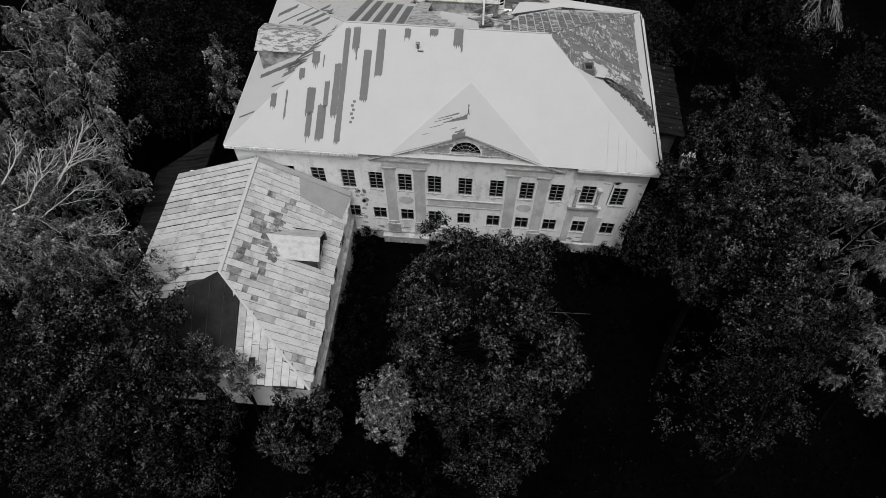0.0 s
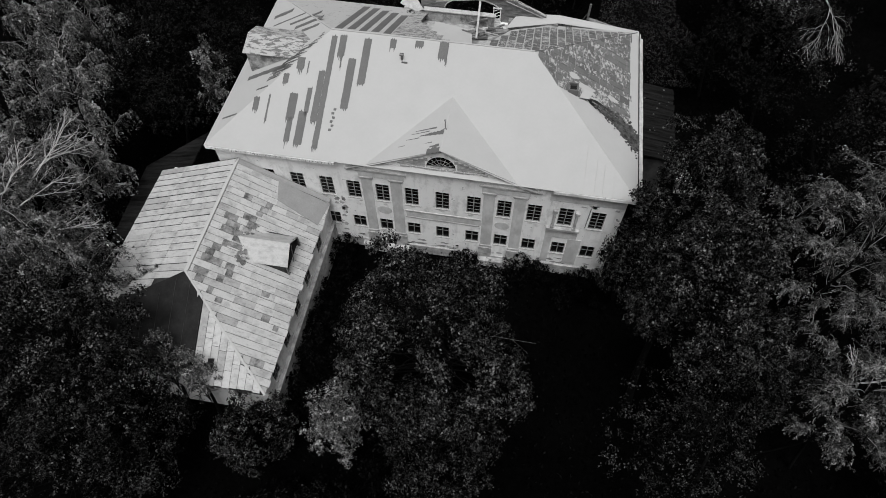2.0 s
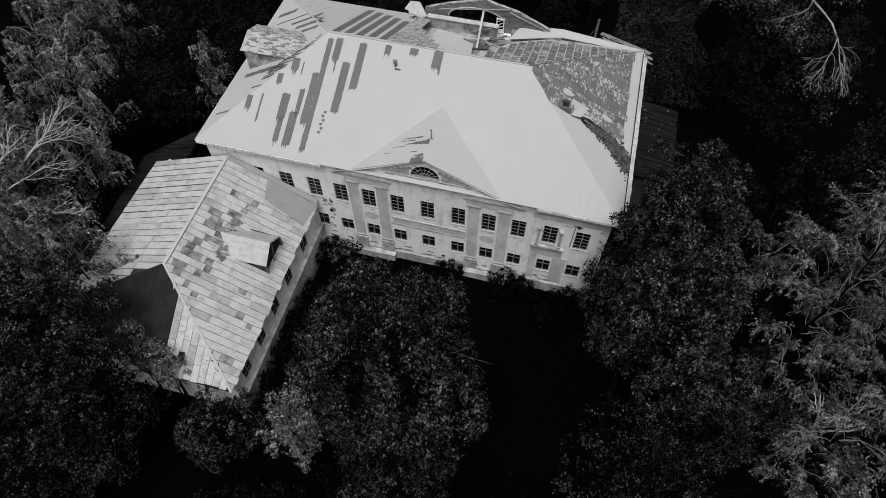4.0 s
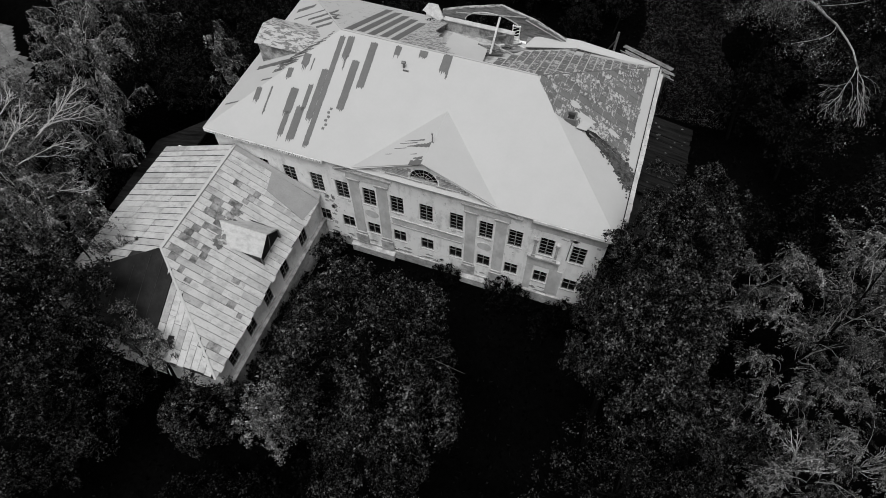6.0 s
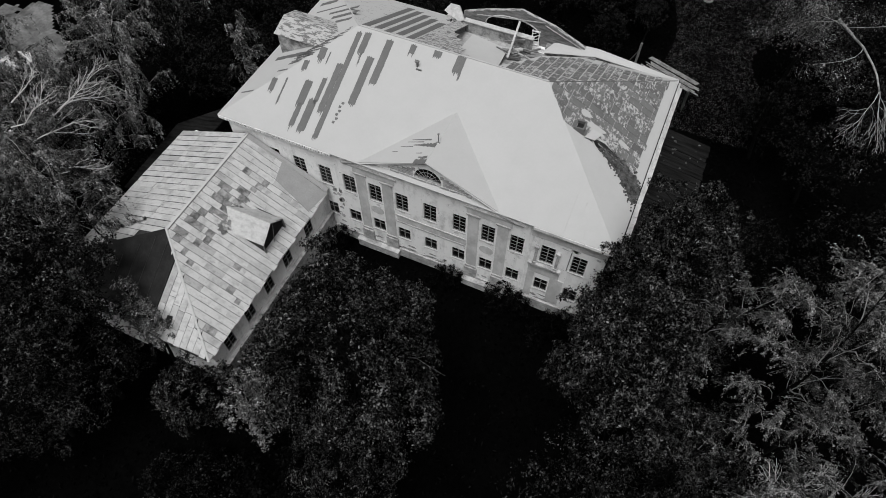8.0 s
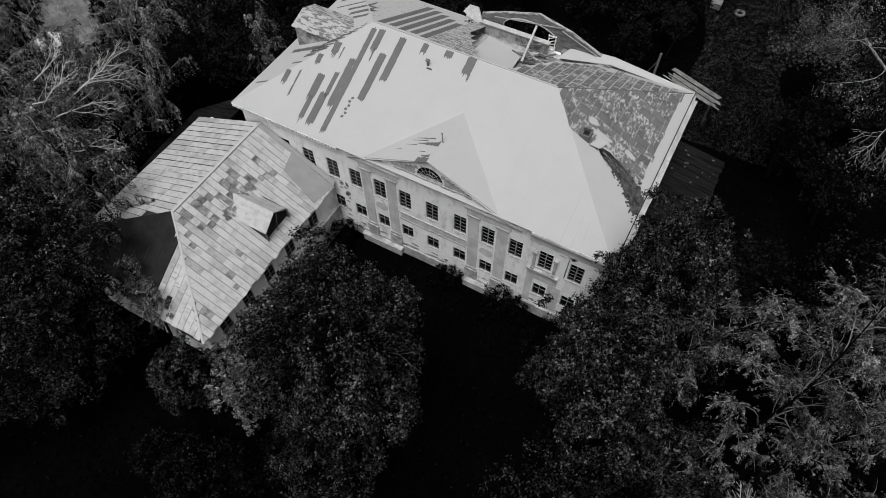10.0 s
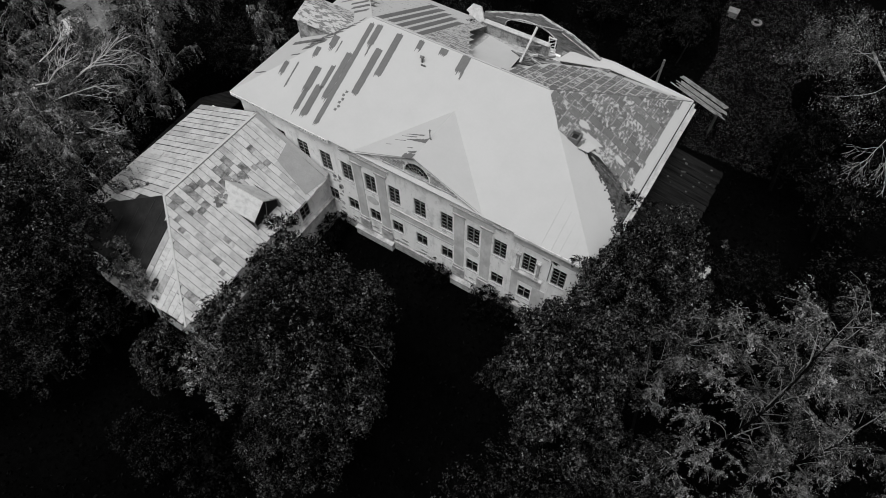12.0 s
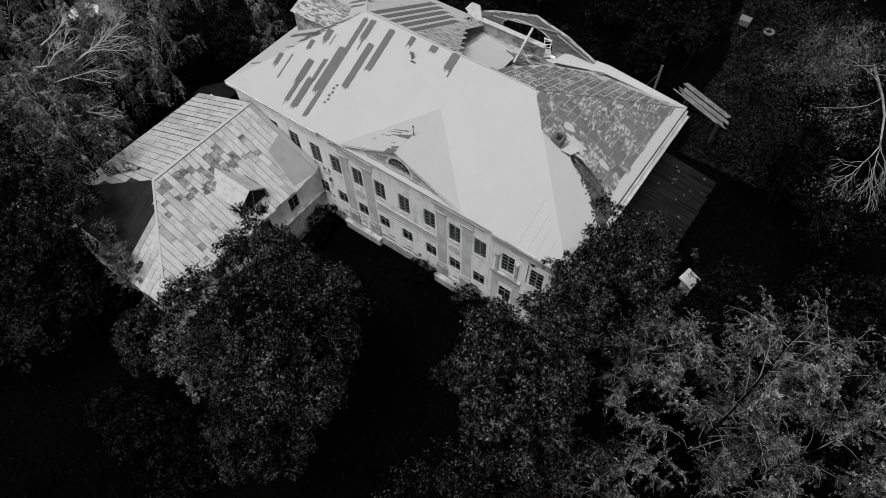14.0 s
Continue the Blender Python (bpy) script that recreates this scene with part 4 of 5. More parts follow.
beam(bm, (-10.43, dyc - 0.2, wing_right_z(-10.46)), (-10.43, dyc + 0.3, rz - 0.3), 0.05)
part("front_frame", bm, "wood_old", wd)
# Flat near-black face just behind the front; the loft's darkness is its colour.
bm = bmesh.new()
va = [bm.verts.new(q) for q in ((-10.62, dyc - 1.4, wing_right_z(-10.62)), (-10.62, dyc + 1.4, wing_right_z(-10.62)), (-10.62, dyc + 1.4, ez - 0.3), (-10.62, dyc, rz - 0.08), (-10.62, dyc - 1.4, ez - 0.3))]
bm.faces.new(va)
part("inside", bm, "tar", wd, "near-black sheet standing for the dark loft")
for k in range(30):
    bm = bmesh.new()
    f = random.random()
    px, py = -13.3 - random.uniform(0.0, 0.75), dyc - 2.0 + 3.6 * f
    rx, ry = random.uniform(0.06, 0.28), random.uniform(0.08, 0.3)
    ring_p = [(px + rx * math.cos(math.tau * i / 13) * random.uniform(0.4, 1.25), py + ry * math.sin(math.tau * i / 13) * random.uniform(0.4, 1.25)) for i in range(13)]
    slab(bm, [(a, c, wing_right_z(a) + 0.06 + 0.002 * k) for a, c in ring_p], 0.012, Vector((KW, 0, 1)).normalized())
    part("mossy_patch", bm, "brick" if k % 3 else "wing_sheet_grey", wing)

# annexe roofs behind the wing and the lean-to at the far end of the manor
annexe = thing("side_annexe", "low dark-roofed shed behind the wing", "shed")
bm = bmesh.new()
slab(bm, [(-22.3, 5.4, 6.2), (-27.0, 1.6, 5.0), (-26.6, -6.5, 4.9), (-22.4, -6.5, 6.0)], 0.12)
part("roof", bm, "shed_plank", annexe)
bm = bmesh.new()
box(bm, -26.2, -22.8, -6.0, 1.4, -0.8, 4.75)
part("wall", bm, "wood_dark", annexe)
lean = thing("lean_to", "dark plank-roofed lean-to against the manor wall", "shed")
bm = bmesh.new()
box(bm, X1 + 0.15, 18.7, 9.6, 17.9, -0.8, 5.2)
part("wall", bm, "wood_dark", lean)
for i in range(13):
    bm = bmesh.new()
    y = 9.2 + i * 0.715
    lift = random.uniform(-0.03, 0.03)
    slab(bm, [(X1 + 0.14, y, 6.5 + lift), (19.3 + random.uniform(-0.1, 0.1), y + 0.02, 5.7 + lift), (19.3 + random.uniform(-0.1, 0.1), y + 0.68, 5.7 + lift), (X1 + 0.14, y + 0.68, 6.5 + lift)], 0.05)
    part("roof_board", bm, "shed_plank", lean)

rng = np.random.default_rng(61)
for i in range(26):
    bm = bmesh.new()
    x, y = rng.uniform(14.6, 19.0), rng.uniform(9.5, 18.2)
    z, r = 6.5 - (x - X1 - 0.14) * 0.8 / 5.06, rng.uniform(0.03, 0.12)
    slab(bm, [(x + r * math.cos(a) * rng.uniform(0.5, 1.6), y + r * math.sin(a), z + 0.09) for a in (0.2, 1.3, 2.5, 3.6, 4.7, 5.6)], 0.05, Vector((0, 0, 1)))
    part("leaf_scrap", bm, "litter", lean)

# ---- yard things behind the manor ----
pile = thing("pole_stack", "stack of long pale weathered poles on trestles", "timber")
for i in range(9):
    bm = bmesh.new()
    k = i + (0.9 if i > 2 else 0.0) + (0.5 if i > 5 else 0.0)
    o = Vector((0.37, 0.93, 0)) * (0.7 - 0.19 * k) + Vector((0.7, -0.28, 0)) * random.uniform(-0.8, 0.9)
    beam(bm, Vector((11.5, 32.2, 2.02)) + o, Vector((17.1, 30.0, 2.06)) + o, 0.09, sides=7)
    part("pole", bm, "pole_wood", pile)
for x in (12.2, 16.2):
    bm = bmesh.new()
    y = 32.3 - (x - 12.2) * 0.38
    box(bm, x - 0.1, x + 0.1, y - 1.7, y + 0.8, -0.6, 1.95)
    part("trestle", bm, "wood_dark", pile)
mast = thing("utility_pole", "grey wooden utility pole with slanted brace", "pole")
bm = bmesh.new()
beam(bm, (10.2, 24.3, -0.6), (10.4, 24.0, 10.1), 0.16, sides=8)
part("post", bm, "wood_old", mast)
bm = bmesh.new()
beam(bm, (6.4, 25.2, -0.6), (10.35, 24.05, 9.2), 0.1, sides=8)
part("brace", bm, "wood_dark", mast)
bm = bmesh.new()
slab(bm, [(20.6, 11.0, 1.4), (21.9, 10.6, 1.2), (22.2, 12.0, 1.2), (20.9, 12.3, 1.5)], 0.15)
box(bm, 20.9, 21.9, 11.0, 11.9, -0.7, 1.15)
tagged(mesh_ob("concrete_block", bm, "stone"), "pale concrete well cover in the weeds", "block")

bm = bmesh.new()
rows_v = [[bm.verts.new((-67 + 0.5 * i, -3 + 0.5 * j, ground_height(-67 + 0.5 * i, -3 + 0.5 * j) + 0.06)) for i in range(49)] for j in range(41)]
for j in range(40):
    for i in range(48):
        x, y = -67 + 0.5 * i, -3 + 0.5 * j
        if math.hypot(((x + 56) * 0.8 - (y - 8.5) * 0.6) / 9.0, ((x + 56) * 0.6 + (y - 8.5) * 0.8) / 3.6) + 0.4 * noise.noise(Vector((x * 0.3, y * 0.3, 2.0))) + 0.15 * noise.noise(Vector((x, y, 5.0))) < 0.95:
            bm.faces.new((rows_v[j][i], rows_v[j][i + 1], rows_v[j + 1][i + 1], rows_v[j + 1][i]))
bmesh.ops.delete(bm, geom=[v for v in bm.verts if not v.link_faces], context="VERTS")
tagged(mesh_ob("road", bm, "sand"), "pale sandy clearing beyond the birches", "road", kind="structure")
bm = bmesh.new()
slab(bm, [(-54.2, 3.3, 1.5), (-52.9, 2.5, 1.7), (-51.3, 3.1, 1.5), (-50.9, 5.1, 1.4), (-52.0, 6.1, 1.6), (-54.0, 5.5, 1.5)], 0.06, Vector((0, 0, 1)))
box(bm, -53.8, -51.3, 3.4, 5.3, -0.4, 1.43)
tagged(mesh_ob("covered_pile", bm, "stone"), "pile under a white tarpaulin on the sand", "pile")

bm = bmesh.new()
n_ring, n_tube = 18, 8
for i in range(n_ring):
    for k in range(n_tube):
        a, c = math.tau * i / n_ring, math.tau * k / n_tube
        bm.verts.new(((0.5 + 0.14 * math.cos(c)) * math.cos(a), (0.5 + 0.14 * math.cos(c)) * math.sin(a), 0.14 * math.sin(c)))
bm.verts.ensure_lookup_table()
for i in range(n_ring):
    for k in range(n_tube):
        q = [(i, k), ((i + 1) % n_ring, k), ((i + 1) % n_ring, (k + 1) % n_tube), (i, (k + 1) % n_tube)]
        bm.faces.new([bm.verts[u * n_tube + v] for u, v in q])
tyre = tagged(mesh_ob("tyre", bm, "wood_old"), "white painted tyre lying in the grass", "tyre")
tyre.location = (15.0, 49.2, ground_height(15.0, 49.2) + 0.16)
bm = bmesh.new()
box(bm, 11.5, 12.6, 48.6, 49.5, -0.7, 0.45)
box(bm, 11.42, 12.68, 48.52, 49.58, 0.452, 0.52)
tagged(mesh_ob("crate", bm, "wood_old"), "grey lidded box standing in the grass", "box")

# ---- trees ----
def leaf_mesh(name, centres, normals, sizes, mat, droop=0.0, aspect=0.7, axes=None):
    """Small pointed leaves, four corners each and bent along the middle, at centres, facing along normals."""
    n = len(centres)
    rng = np.random.default_rng(n)
    nv = normals / np.linalg.norm(normals, axis=1, keepdims=True)
    ref = rng.normal(size=(n, 3)) if axes is None else axes + rng.normal(size=(n, 3)) * 0.35
    ref[:, 2] -= droop
    a = np.cross(nv, np.cross(ref, nv))
    a /= np.linalg.norm(a, axis=1, keepdims=True) + 1e-9
    b = np.cross(nv, a)
    s = sizes[:, None]
    v = np.empty((n, 4, 3))
    v[:, 0] = centres - a * s * 0.45
    v[:, 1] = centres + b * s * 0.5 * aspect - nv * s * 0.08
    v[:, 2] = centres + a * s * 0.55 - nv * s * 0.1
    v[:, 3] = centres - b * s * 0.5 * aspect - nv * s * 0.08
    me = bpy.data.meshes.new(name)
    me.vertices.add(n * 4)
    me.vertices.foreach_set("co", v.reshape(-1))
    me.loops.add(n * 4)
    me.loops.foreach_set("vertex_index", np.arange(n * 4, dtype=np.int32))
    me.polygons.add(n)
    me.polygons.foreach_set("loop_start", np.arange(0, n * 4, 4, dtype=np.int32))
    me.update(calc_edges=True)
    me.validate()
    me.materials.append(MAT[mat])
    return me


def limb(bm, path, r0, r1, sides=6):
    """A tapered branch along the path."""
    rings = []
    for i, p in enumerate(path):
        d = (path[min(i + 1, len(path) - 1)] - path[max(i - 1, 0)]).normalized()
        s = d.cross(Vector((0.31, 0.17, 0.93)))
        s = s.normalized() if s.length > 1e-3 else Vector((1, 0, 0))
        u = s.cross(d)
        r = r0 + (r1 - r0) * i / (len(path) - 1)
        rings.append([bm.verts.new(p + (s * math.cos(math.tau * k / sides) + u * math.sin(math.tau * k / sides)) * r) for k in range(sides)])
    for a, b in zip(rings, rings[1:]):
        for k in range(sides):
            bm.faces.new((a[k], a[(k + 1) % sides], b[(k + 1) % sides], b[k]))
    bm.faces.new(rings[-1])


def bent(a, b, sag, rng, steps=5):
    pts = []
    wob = Vector(rng.normal(size=3)) * (b - a).length * 0.06
    for i in range(steps + 1):
        f = i / steps
        pts.append(a.lerp(b, f) + Vector((0, 0, 1)) * sag * math.sin(math.pi * f) + wob * math.sin(math.pi * f))
    return pts


def broadleaf(seed, H, R, mat="leaf_dark", leaf=0.2, lobes=90, leaves=400, low=0.3, bark="bark", ragged=0.22, peak=0.8):
    """Meshes of a broad-leaved tree: trunk with limbs, and a crown of domed sprays of leaves with dark gaps between them."""
    rng = np.random.default_rng(seed)
    base = H * low
    mid = Vector((0, 0, base + (H - base) * 0.42))
    up, down = H - mid.z, mid.z - base
    bm = bmesh.new()
    top = Vector((rng.normal() * 0.3, rng.normal() * 0.3, H * 0.86))
    limb(bm, bent(Vector((0, 0, -0.8)), top, 0, rng, 7), 0.014 * H + 0.05, 0.04, 8)
    C, N, S, A = [], [], [], []
    span = math.sqrt(4 * math.pi * R * (up + down) / 2 / lobes)
    for i in range(lobes):
        cz = 1 - 1.72 * (i + 0.5) / lobes
        az = i * 2.39996 + rng.normal() * 0.25
        rad = math.sqrt(max(0.0, 1 - cz * cz)) ** peak
        way = Vector((math.cos(az) * rad, math.sin(az) * rad, cz))
        far = rng.uniform(1 - ragged, 1.04) * (1 + 0.42 * noise.noise(way * 1.7 + Vector((seed * 3.1, 0, 0)))) * (1 - 0.2 * max(0.0, cz) ** 3)
        c = mid + Vector((way.x * R, way.y * R, way.z * (up if cz > 0 else down))) * far
        lr = span * rng.uniform(0.36, 0.7)
        c -= way * lr * 0.5
        start = Vector((top.x * 0.4, top.y * 0.4, max(base * 0.8, min(c.z - rng.uniform(1.0, 3.0), H * 0.8))))
        if i % 2 == 0:
            limb(bm, bent(start, start.lerp(c, 0.9), 0.3, rng), 0.0035 * H, 0.014, 5)
        out = np.array((way.x * 0.75, way.y * 0.75, 0.62))
        k = max(30, int(leaves * (lr / (0.57 * span)) ** 2))
        # twigs that leave the lobe's middle, and leaves round their ends
        t = max(6, k // 13)
        d = rng.normal(size=(t, 3)) * 0.75 + out
        d /= np.linalg.norm(d, axis=1, keepdims=True)
        ends = np.array(c) + d * (lr * rng.uniform(0.78, 1.12, t))[:, None] * np.array((1, 1, 0.8))
        which = rng.integers(0, t, k)
        q = rng.normal(size=(k, 3)) * np.array((1, 1, 0.55))
        q /= np.linalg.norm(q, axis=1, keepdims=True) + 1e-9
        C.append(ends[which] + q * (rng.uniform(0.25, 1.0, k) * leaf * 1.25)[:, None] - d[which] * (rng.uniform(0, 1, k) ** 2 * lr * 0.45)[:, None])
        N.append(d[which] * 1.1 + np.array((0, 0, 0.2)) + rng.normal(size=(k, 3)) * 0.48)
        A.append(q + d[which] * 0.4)
        S.append(leaf * rng.uniform(0.55, 1.3, k))
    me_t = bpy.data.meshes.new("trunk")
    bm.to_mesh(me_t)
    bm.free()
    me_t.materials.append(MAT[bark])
    return me_t, leaf_mesh("crown", np.concatenate(C), np.concatenate(N), np.concatenate(S), mat, 0.3, 0.62, np.concatenate(A))


def birch(seed, H, R, mat="leaf_birch", leaf=0.15, boughs=34, strands=26, per=20, bare=0.0, bark="birch_bark", low=0.34, hang=1.0, lift=0.7, wide=0.3, inner=0.25):
    """Meshes of a birch: trunk with shade in its bark colour, pale limbs that rise and arch over, and curtains of small
    leaves on hanging twigs.
    """
    rng = np.random.default_rng(seed)
    bm, bb = bmesh.new(), bmesh.new()
    top = Vector((rng.normal() * 0.5, rng.normal() * 0.5, H))
    spine = bent(Vector((0, 0, -0.8)), top, 0, rng, 9)
    limb(bm, spine, 0.005 * H + 0.03, 0.015, 8)
    C, N, S, A = [], [], [], []
    for i in range(boughs):
        f = low + (0.97 - low) * ((i + 0.5) / boughs) ** 0.8
        k = f * 9
        p = spine[int(k)].lerp(spine[min(int(k) + 1, 9)], k - int(k))
        az = i * 2.39996 + rng.normal() * 0.35
        reach = R * (1.0 - 0.55 * ((f - low) / (1 - low)) ** 1.6) * rng.uniform(0.55, 1.2)
        rise = reach * lift * rng.uniform(0.6, 1.3)
        side = Vector((-math.sin(az), math.cos(az), 0)) * rng.normal() * 0.25 * reach
        path = []
        for j in range(8):
            u = j / 7
            path.append(p + Vector((math.cos(az), math.sin(az), 0)) * reach * u + side * u * u + Vector((0, 0, rise * (1.9 * u - 1.15 * u * u) + 0.06 * reach * rng.normal() * (1 - u))))
        limb(bb, path, 0.01 + (0.011 if i % 4 == 0 else 0.003) * reach, 0.005, 5)
        if rng.uniform() < bare:
            continue
        n = max(6, int(strands * reach / R))
        u = rng.uniform(inner, 1.0, n) ** 0.9 * 6.999
        lo = np.minimum(u.astype(int), 6)
        pp = np.array(path)
        root = pp[lo] + (pp[lo + 1] - pp[lo]) * (u - lo)[:, None]
        drift = rng.normal(size=(n, 3)) * np.array((wide, wide, 0.15)) + np.array((math.cos(az), math.sin(az), 0.3)) * rng.uniform(0.0, 0.45, n)[:, None]
        drop = rng.uniform(0.35, 1.35, n) * hang
        v = rng.uniform(0.05, 1, (n, per))
        pts = root[:, None] + drift[:, None] * (v ** 0.7)[:, :, None]
        pts[:, :, 2] -= drop[:, None] * v ** 1.6
        pts += rng.normal(size=pts.shape) * 0.045
        fall = drift[:, None] * 0.7 + np.array((0, 0, -1.0)) * (drop[:, None] * v)[:, :, None]
        C.append(pts.reshape(-1, 3))
        A.append(fall.reshape(-1, 3))
        N.append((rng.normal(size=pts.shape) * 0.5 + np.array((math.cos(az) * 0.5, math.sin(az) * 0.5, 0.75))).reshape(-1, 3))
        S.append(leaf * rng.uniform(0.6, 1.4, n * per))
        for j in range(0, n, 5):
            a = Vector(root[j])
            b = a + Vector(drift[j])
            limb(bb, [a, a.lerp(b, 0.6), b - Vector((0, 0, drop[j] * 0.6))], 0.008, 0.004, 3)
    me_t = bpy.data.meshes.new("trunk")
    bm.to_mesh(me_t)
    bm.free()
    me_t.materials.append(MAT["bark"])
    me_b = bpy.data.meshes.new("branchwork")
    bb.to_mesh(me_b)
    bb.free()
    me_b.materials.append(MAT[bark])
    return me_t, leaf_mesh("crown", np.concatenate(C), np.concatenate(N), np.concatenate(S), mat, 0.2, 0.5, np.concatenate(A)), me_b


def plant(meshes, at, label, category="tree", name="tree", scale=1.0, turn=0.0, group="", tilt=(0, 0), high=1.0):
    x, y = at
    ob = thing(name, label, category, (x, y, ground_height(x, y)), group)
    ob.rotation_euler = (radians(tilt[0]), radians(tilt[1]), radians(turn))
    ob.scale = (scale, scale, scale * high)
    share("trunk", meshes[0], ob)
    share("crown", meshes[1], ob)
    if len(meshes) > 2:
        share("branchwork", meshes[2], ob)
    return ob


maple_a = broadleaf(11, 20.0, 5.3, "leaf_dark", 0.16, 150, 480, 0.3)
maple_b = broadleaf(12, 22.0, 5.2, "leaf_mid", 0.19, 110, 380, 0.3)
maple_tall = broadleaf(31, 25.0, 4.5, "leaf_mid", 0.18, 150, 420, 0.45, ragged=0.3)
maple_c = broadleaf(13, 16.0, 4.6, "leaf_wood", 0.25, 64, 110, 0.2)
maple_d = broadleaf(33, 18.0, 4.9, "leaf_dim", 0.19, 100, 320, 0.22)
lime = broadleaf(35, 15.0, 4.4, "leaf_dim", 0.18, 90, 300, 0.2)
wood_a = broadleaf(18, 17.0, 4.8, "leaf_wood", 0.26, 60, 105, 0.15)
aspen = broadleaf(14, 20.0, 4.4, "leaf_glint", 0.16, 80, 130, 0.25, ragged=0.5)
small_pale = broadleaf(15, 13.4, 2.1, "leaf_pale", 0.13, 60, 220, 0.3, ragged=0.6)
sapling = broadleaf(41, 10.5, 1.35, "leaf_pale", 0.13, 40, 150, 0.35, ragged=0.5)
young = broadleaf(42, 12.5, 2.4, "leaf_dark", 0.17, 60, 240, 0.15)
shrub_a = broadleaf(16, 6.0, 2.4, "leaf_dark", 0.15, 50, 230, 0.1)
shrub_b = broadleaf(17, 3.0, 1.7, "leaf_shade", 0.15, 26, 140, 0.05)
birch_a = birch(21, 22.0, 2.1, leaf=0.105, boughs=24, strands=40, per=26, hang=0.7, lift=1.0, wide=0.34, inner=0.35)
birch_b = birch(22, 20.0, 2.7, leaf=0.1, boughs=24, strands=44, per=28, hang=0.6, lift=1.0, wide=0.36, inner=0.45)
birch_c = birch(23, 17.0, 3.9, "leaf_silver", 0.15, boughs=34, strands=46, per=19, hang=1.5, bark="pale_bark", lift=0.55, wide=0.22)
birch_short = birch(28, 15.0, 4.0, "leaf_silver", 0.15, boughs=34, strands=56, per=23, hang=1.4, bark="pale_bark", lift=0.55, wide=0.22)
birch_thin = birch(29, 17.0, 1.7, "leaf_silver", 0.14, boughs=20, strands=30, per=22, hang=1.3, bark="bark", lift=0.5, wide=0.2, low=0.5)
birch_d = birch(27, 14.5, 3.6, leaf=0.14, boughs=24, strands=56, per=26, bare=0.2, bark="bark", lift=1.0, wide=0.4, inner=0.45)


def dead_fan(ob, base, tip, spread, seed, n=9, r=0.055, mat="dead_wood"):
    """A bleached bare limb that sweeps out and forks again and again into long thin twigs, under the tree ob."""
    rng = np.random.default_rng(seed)
    base, tip = Vector(base) - ob.location, Vector(tip) - ob.location
    bm = bmesh.new()

    def grow(a, b, r0, level, count):
        axis = b - a
        ln = axis.length
        side = axis.cross(Vector((0.5, -0.3, 0.8))).normalized()
        up = side.cross(axis).normalized()
        bow = (side * rng.normal() * 0.1 + up * 0.07) * ln
        path = [a + axis * f + bow * math.sin(math.pi * f) + Vector(rng.normal(size=3)) * 0.018 * ln for f in (0, 0.2, 0.4, 0.6, 0.8, 1.0)]
        limb(bm, path, r0, max(0.006, r0 * 0.25), 5)
        if level == 0:
            return
        for i in range(count):
            f = 0.22 + 0.66 * (i + rng.uniform(0, 0.6)) / count
            q = path[int(f * 5)].lerp(path[min(5, int(f * 5) + 1)], f * 5 - int(f * 5))
            turn = (1 if i % 2 else -1) * spread * rng.uniform(1.2, 2.6)
            way = (axis.normalized() + side * turn + up * rng.normal() * 0.2).normalized()
            grow(q, q + way * ln * (1.02 - f * 0.75) * rng.uniform(0.5, 0.8), r0 * 0.5, level - 1, 3)

    grow(base, tip, r, 2, n)
    part("dead_limb", bm, mat, ob, "bleached bare limb")


DARK = "dense dark-leaved maple with rounded clumpy crown"
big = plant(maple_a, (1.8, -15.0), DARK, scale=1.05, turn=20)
bm = bmesh.new()
limb(bm, [Vector((4.2, -13.4, 11.6)), Vector((5.6, -13.6, 13.1)), Vector((6.7, -14.2, 14.3)), Vector((8.0, -14.8, 15.5))], 0.03, 0.012, 5)
for q, e in (((5.6, -13.6, 13.1), (6.6, -13.0, 13.4)), ((6.7, -14.2, 14.3), (7.7, -14.9, 14.2))):
    limb(bm, [Vector(q), Vector(e)], 0.016, 0.007, 4)
dead = part("dead_limb", bm, "litter", big, "bare pale dead branch")
dead.matrix_parent_inverse = (Matrix.Translation(big.location) @ Matrix.Rotation(radians(20), 4, "Z") @ Matrix.Scale(1.05, 4)).inverted()
plant(lime, (3.0, -19.2), "lower leafy lime beside the big maple", scale=0.86, turn=140)
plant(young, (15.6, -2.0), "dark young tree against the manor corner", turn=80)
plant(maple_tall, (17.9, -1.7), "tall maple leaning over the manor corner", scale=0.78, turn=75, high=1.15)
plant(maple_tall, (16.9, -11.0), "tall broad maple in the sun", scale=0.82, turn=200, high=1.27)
plant(maple_d, (21.8, -12.0), "shaded lower maple among the birches", scale=0.66, turn=40, high=1.45)
plant(aspen, (17.4, -17.4), "loose-leaved aspen, glints put in as a few light leaves", scale=0.97, turn=30)
plant(maple_d, (-17.0, -21.3), "broad maple beside the wing", scale=0.88, turn=120)
plant(maple_b, (-20.6, -18.8), "maple with sunlit crown beside the wing", scale=0.9, turn=310)
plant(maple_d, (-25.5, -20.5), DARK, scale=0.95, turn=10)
plant(maple_d, (-18.6, -25.2), "broad maple beside the wing", scale=0.84, turn=60)
plant(small_pale, (-3.7, -18.7), "small pale-leaved tree in full sun", turn=15)
plant(shrub_b, (-1.3, -22.0), "bush in the yard, shade in its leaf colour", "bush", "bush", scale=1.9, turn=40)
plant(shrub_a, (-10.2, -19.3), "rounded bush at the wing's front", "bush", "bush", scale=1.15, turn=100)
plant(sapling, (-14.1, -17.9), "young tree leaning on the wing wall", scale=0.95, tilt=(-9, 0))
plant(sapling, (-16.6, -17.8), "young tree leaning on the wing wall", scale=1.0, tilt=(-14, 0))
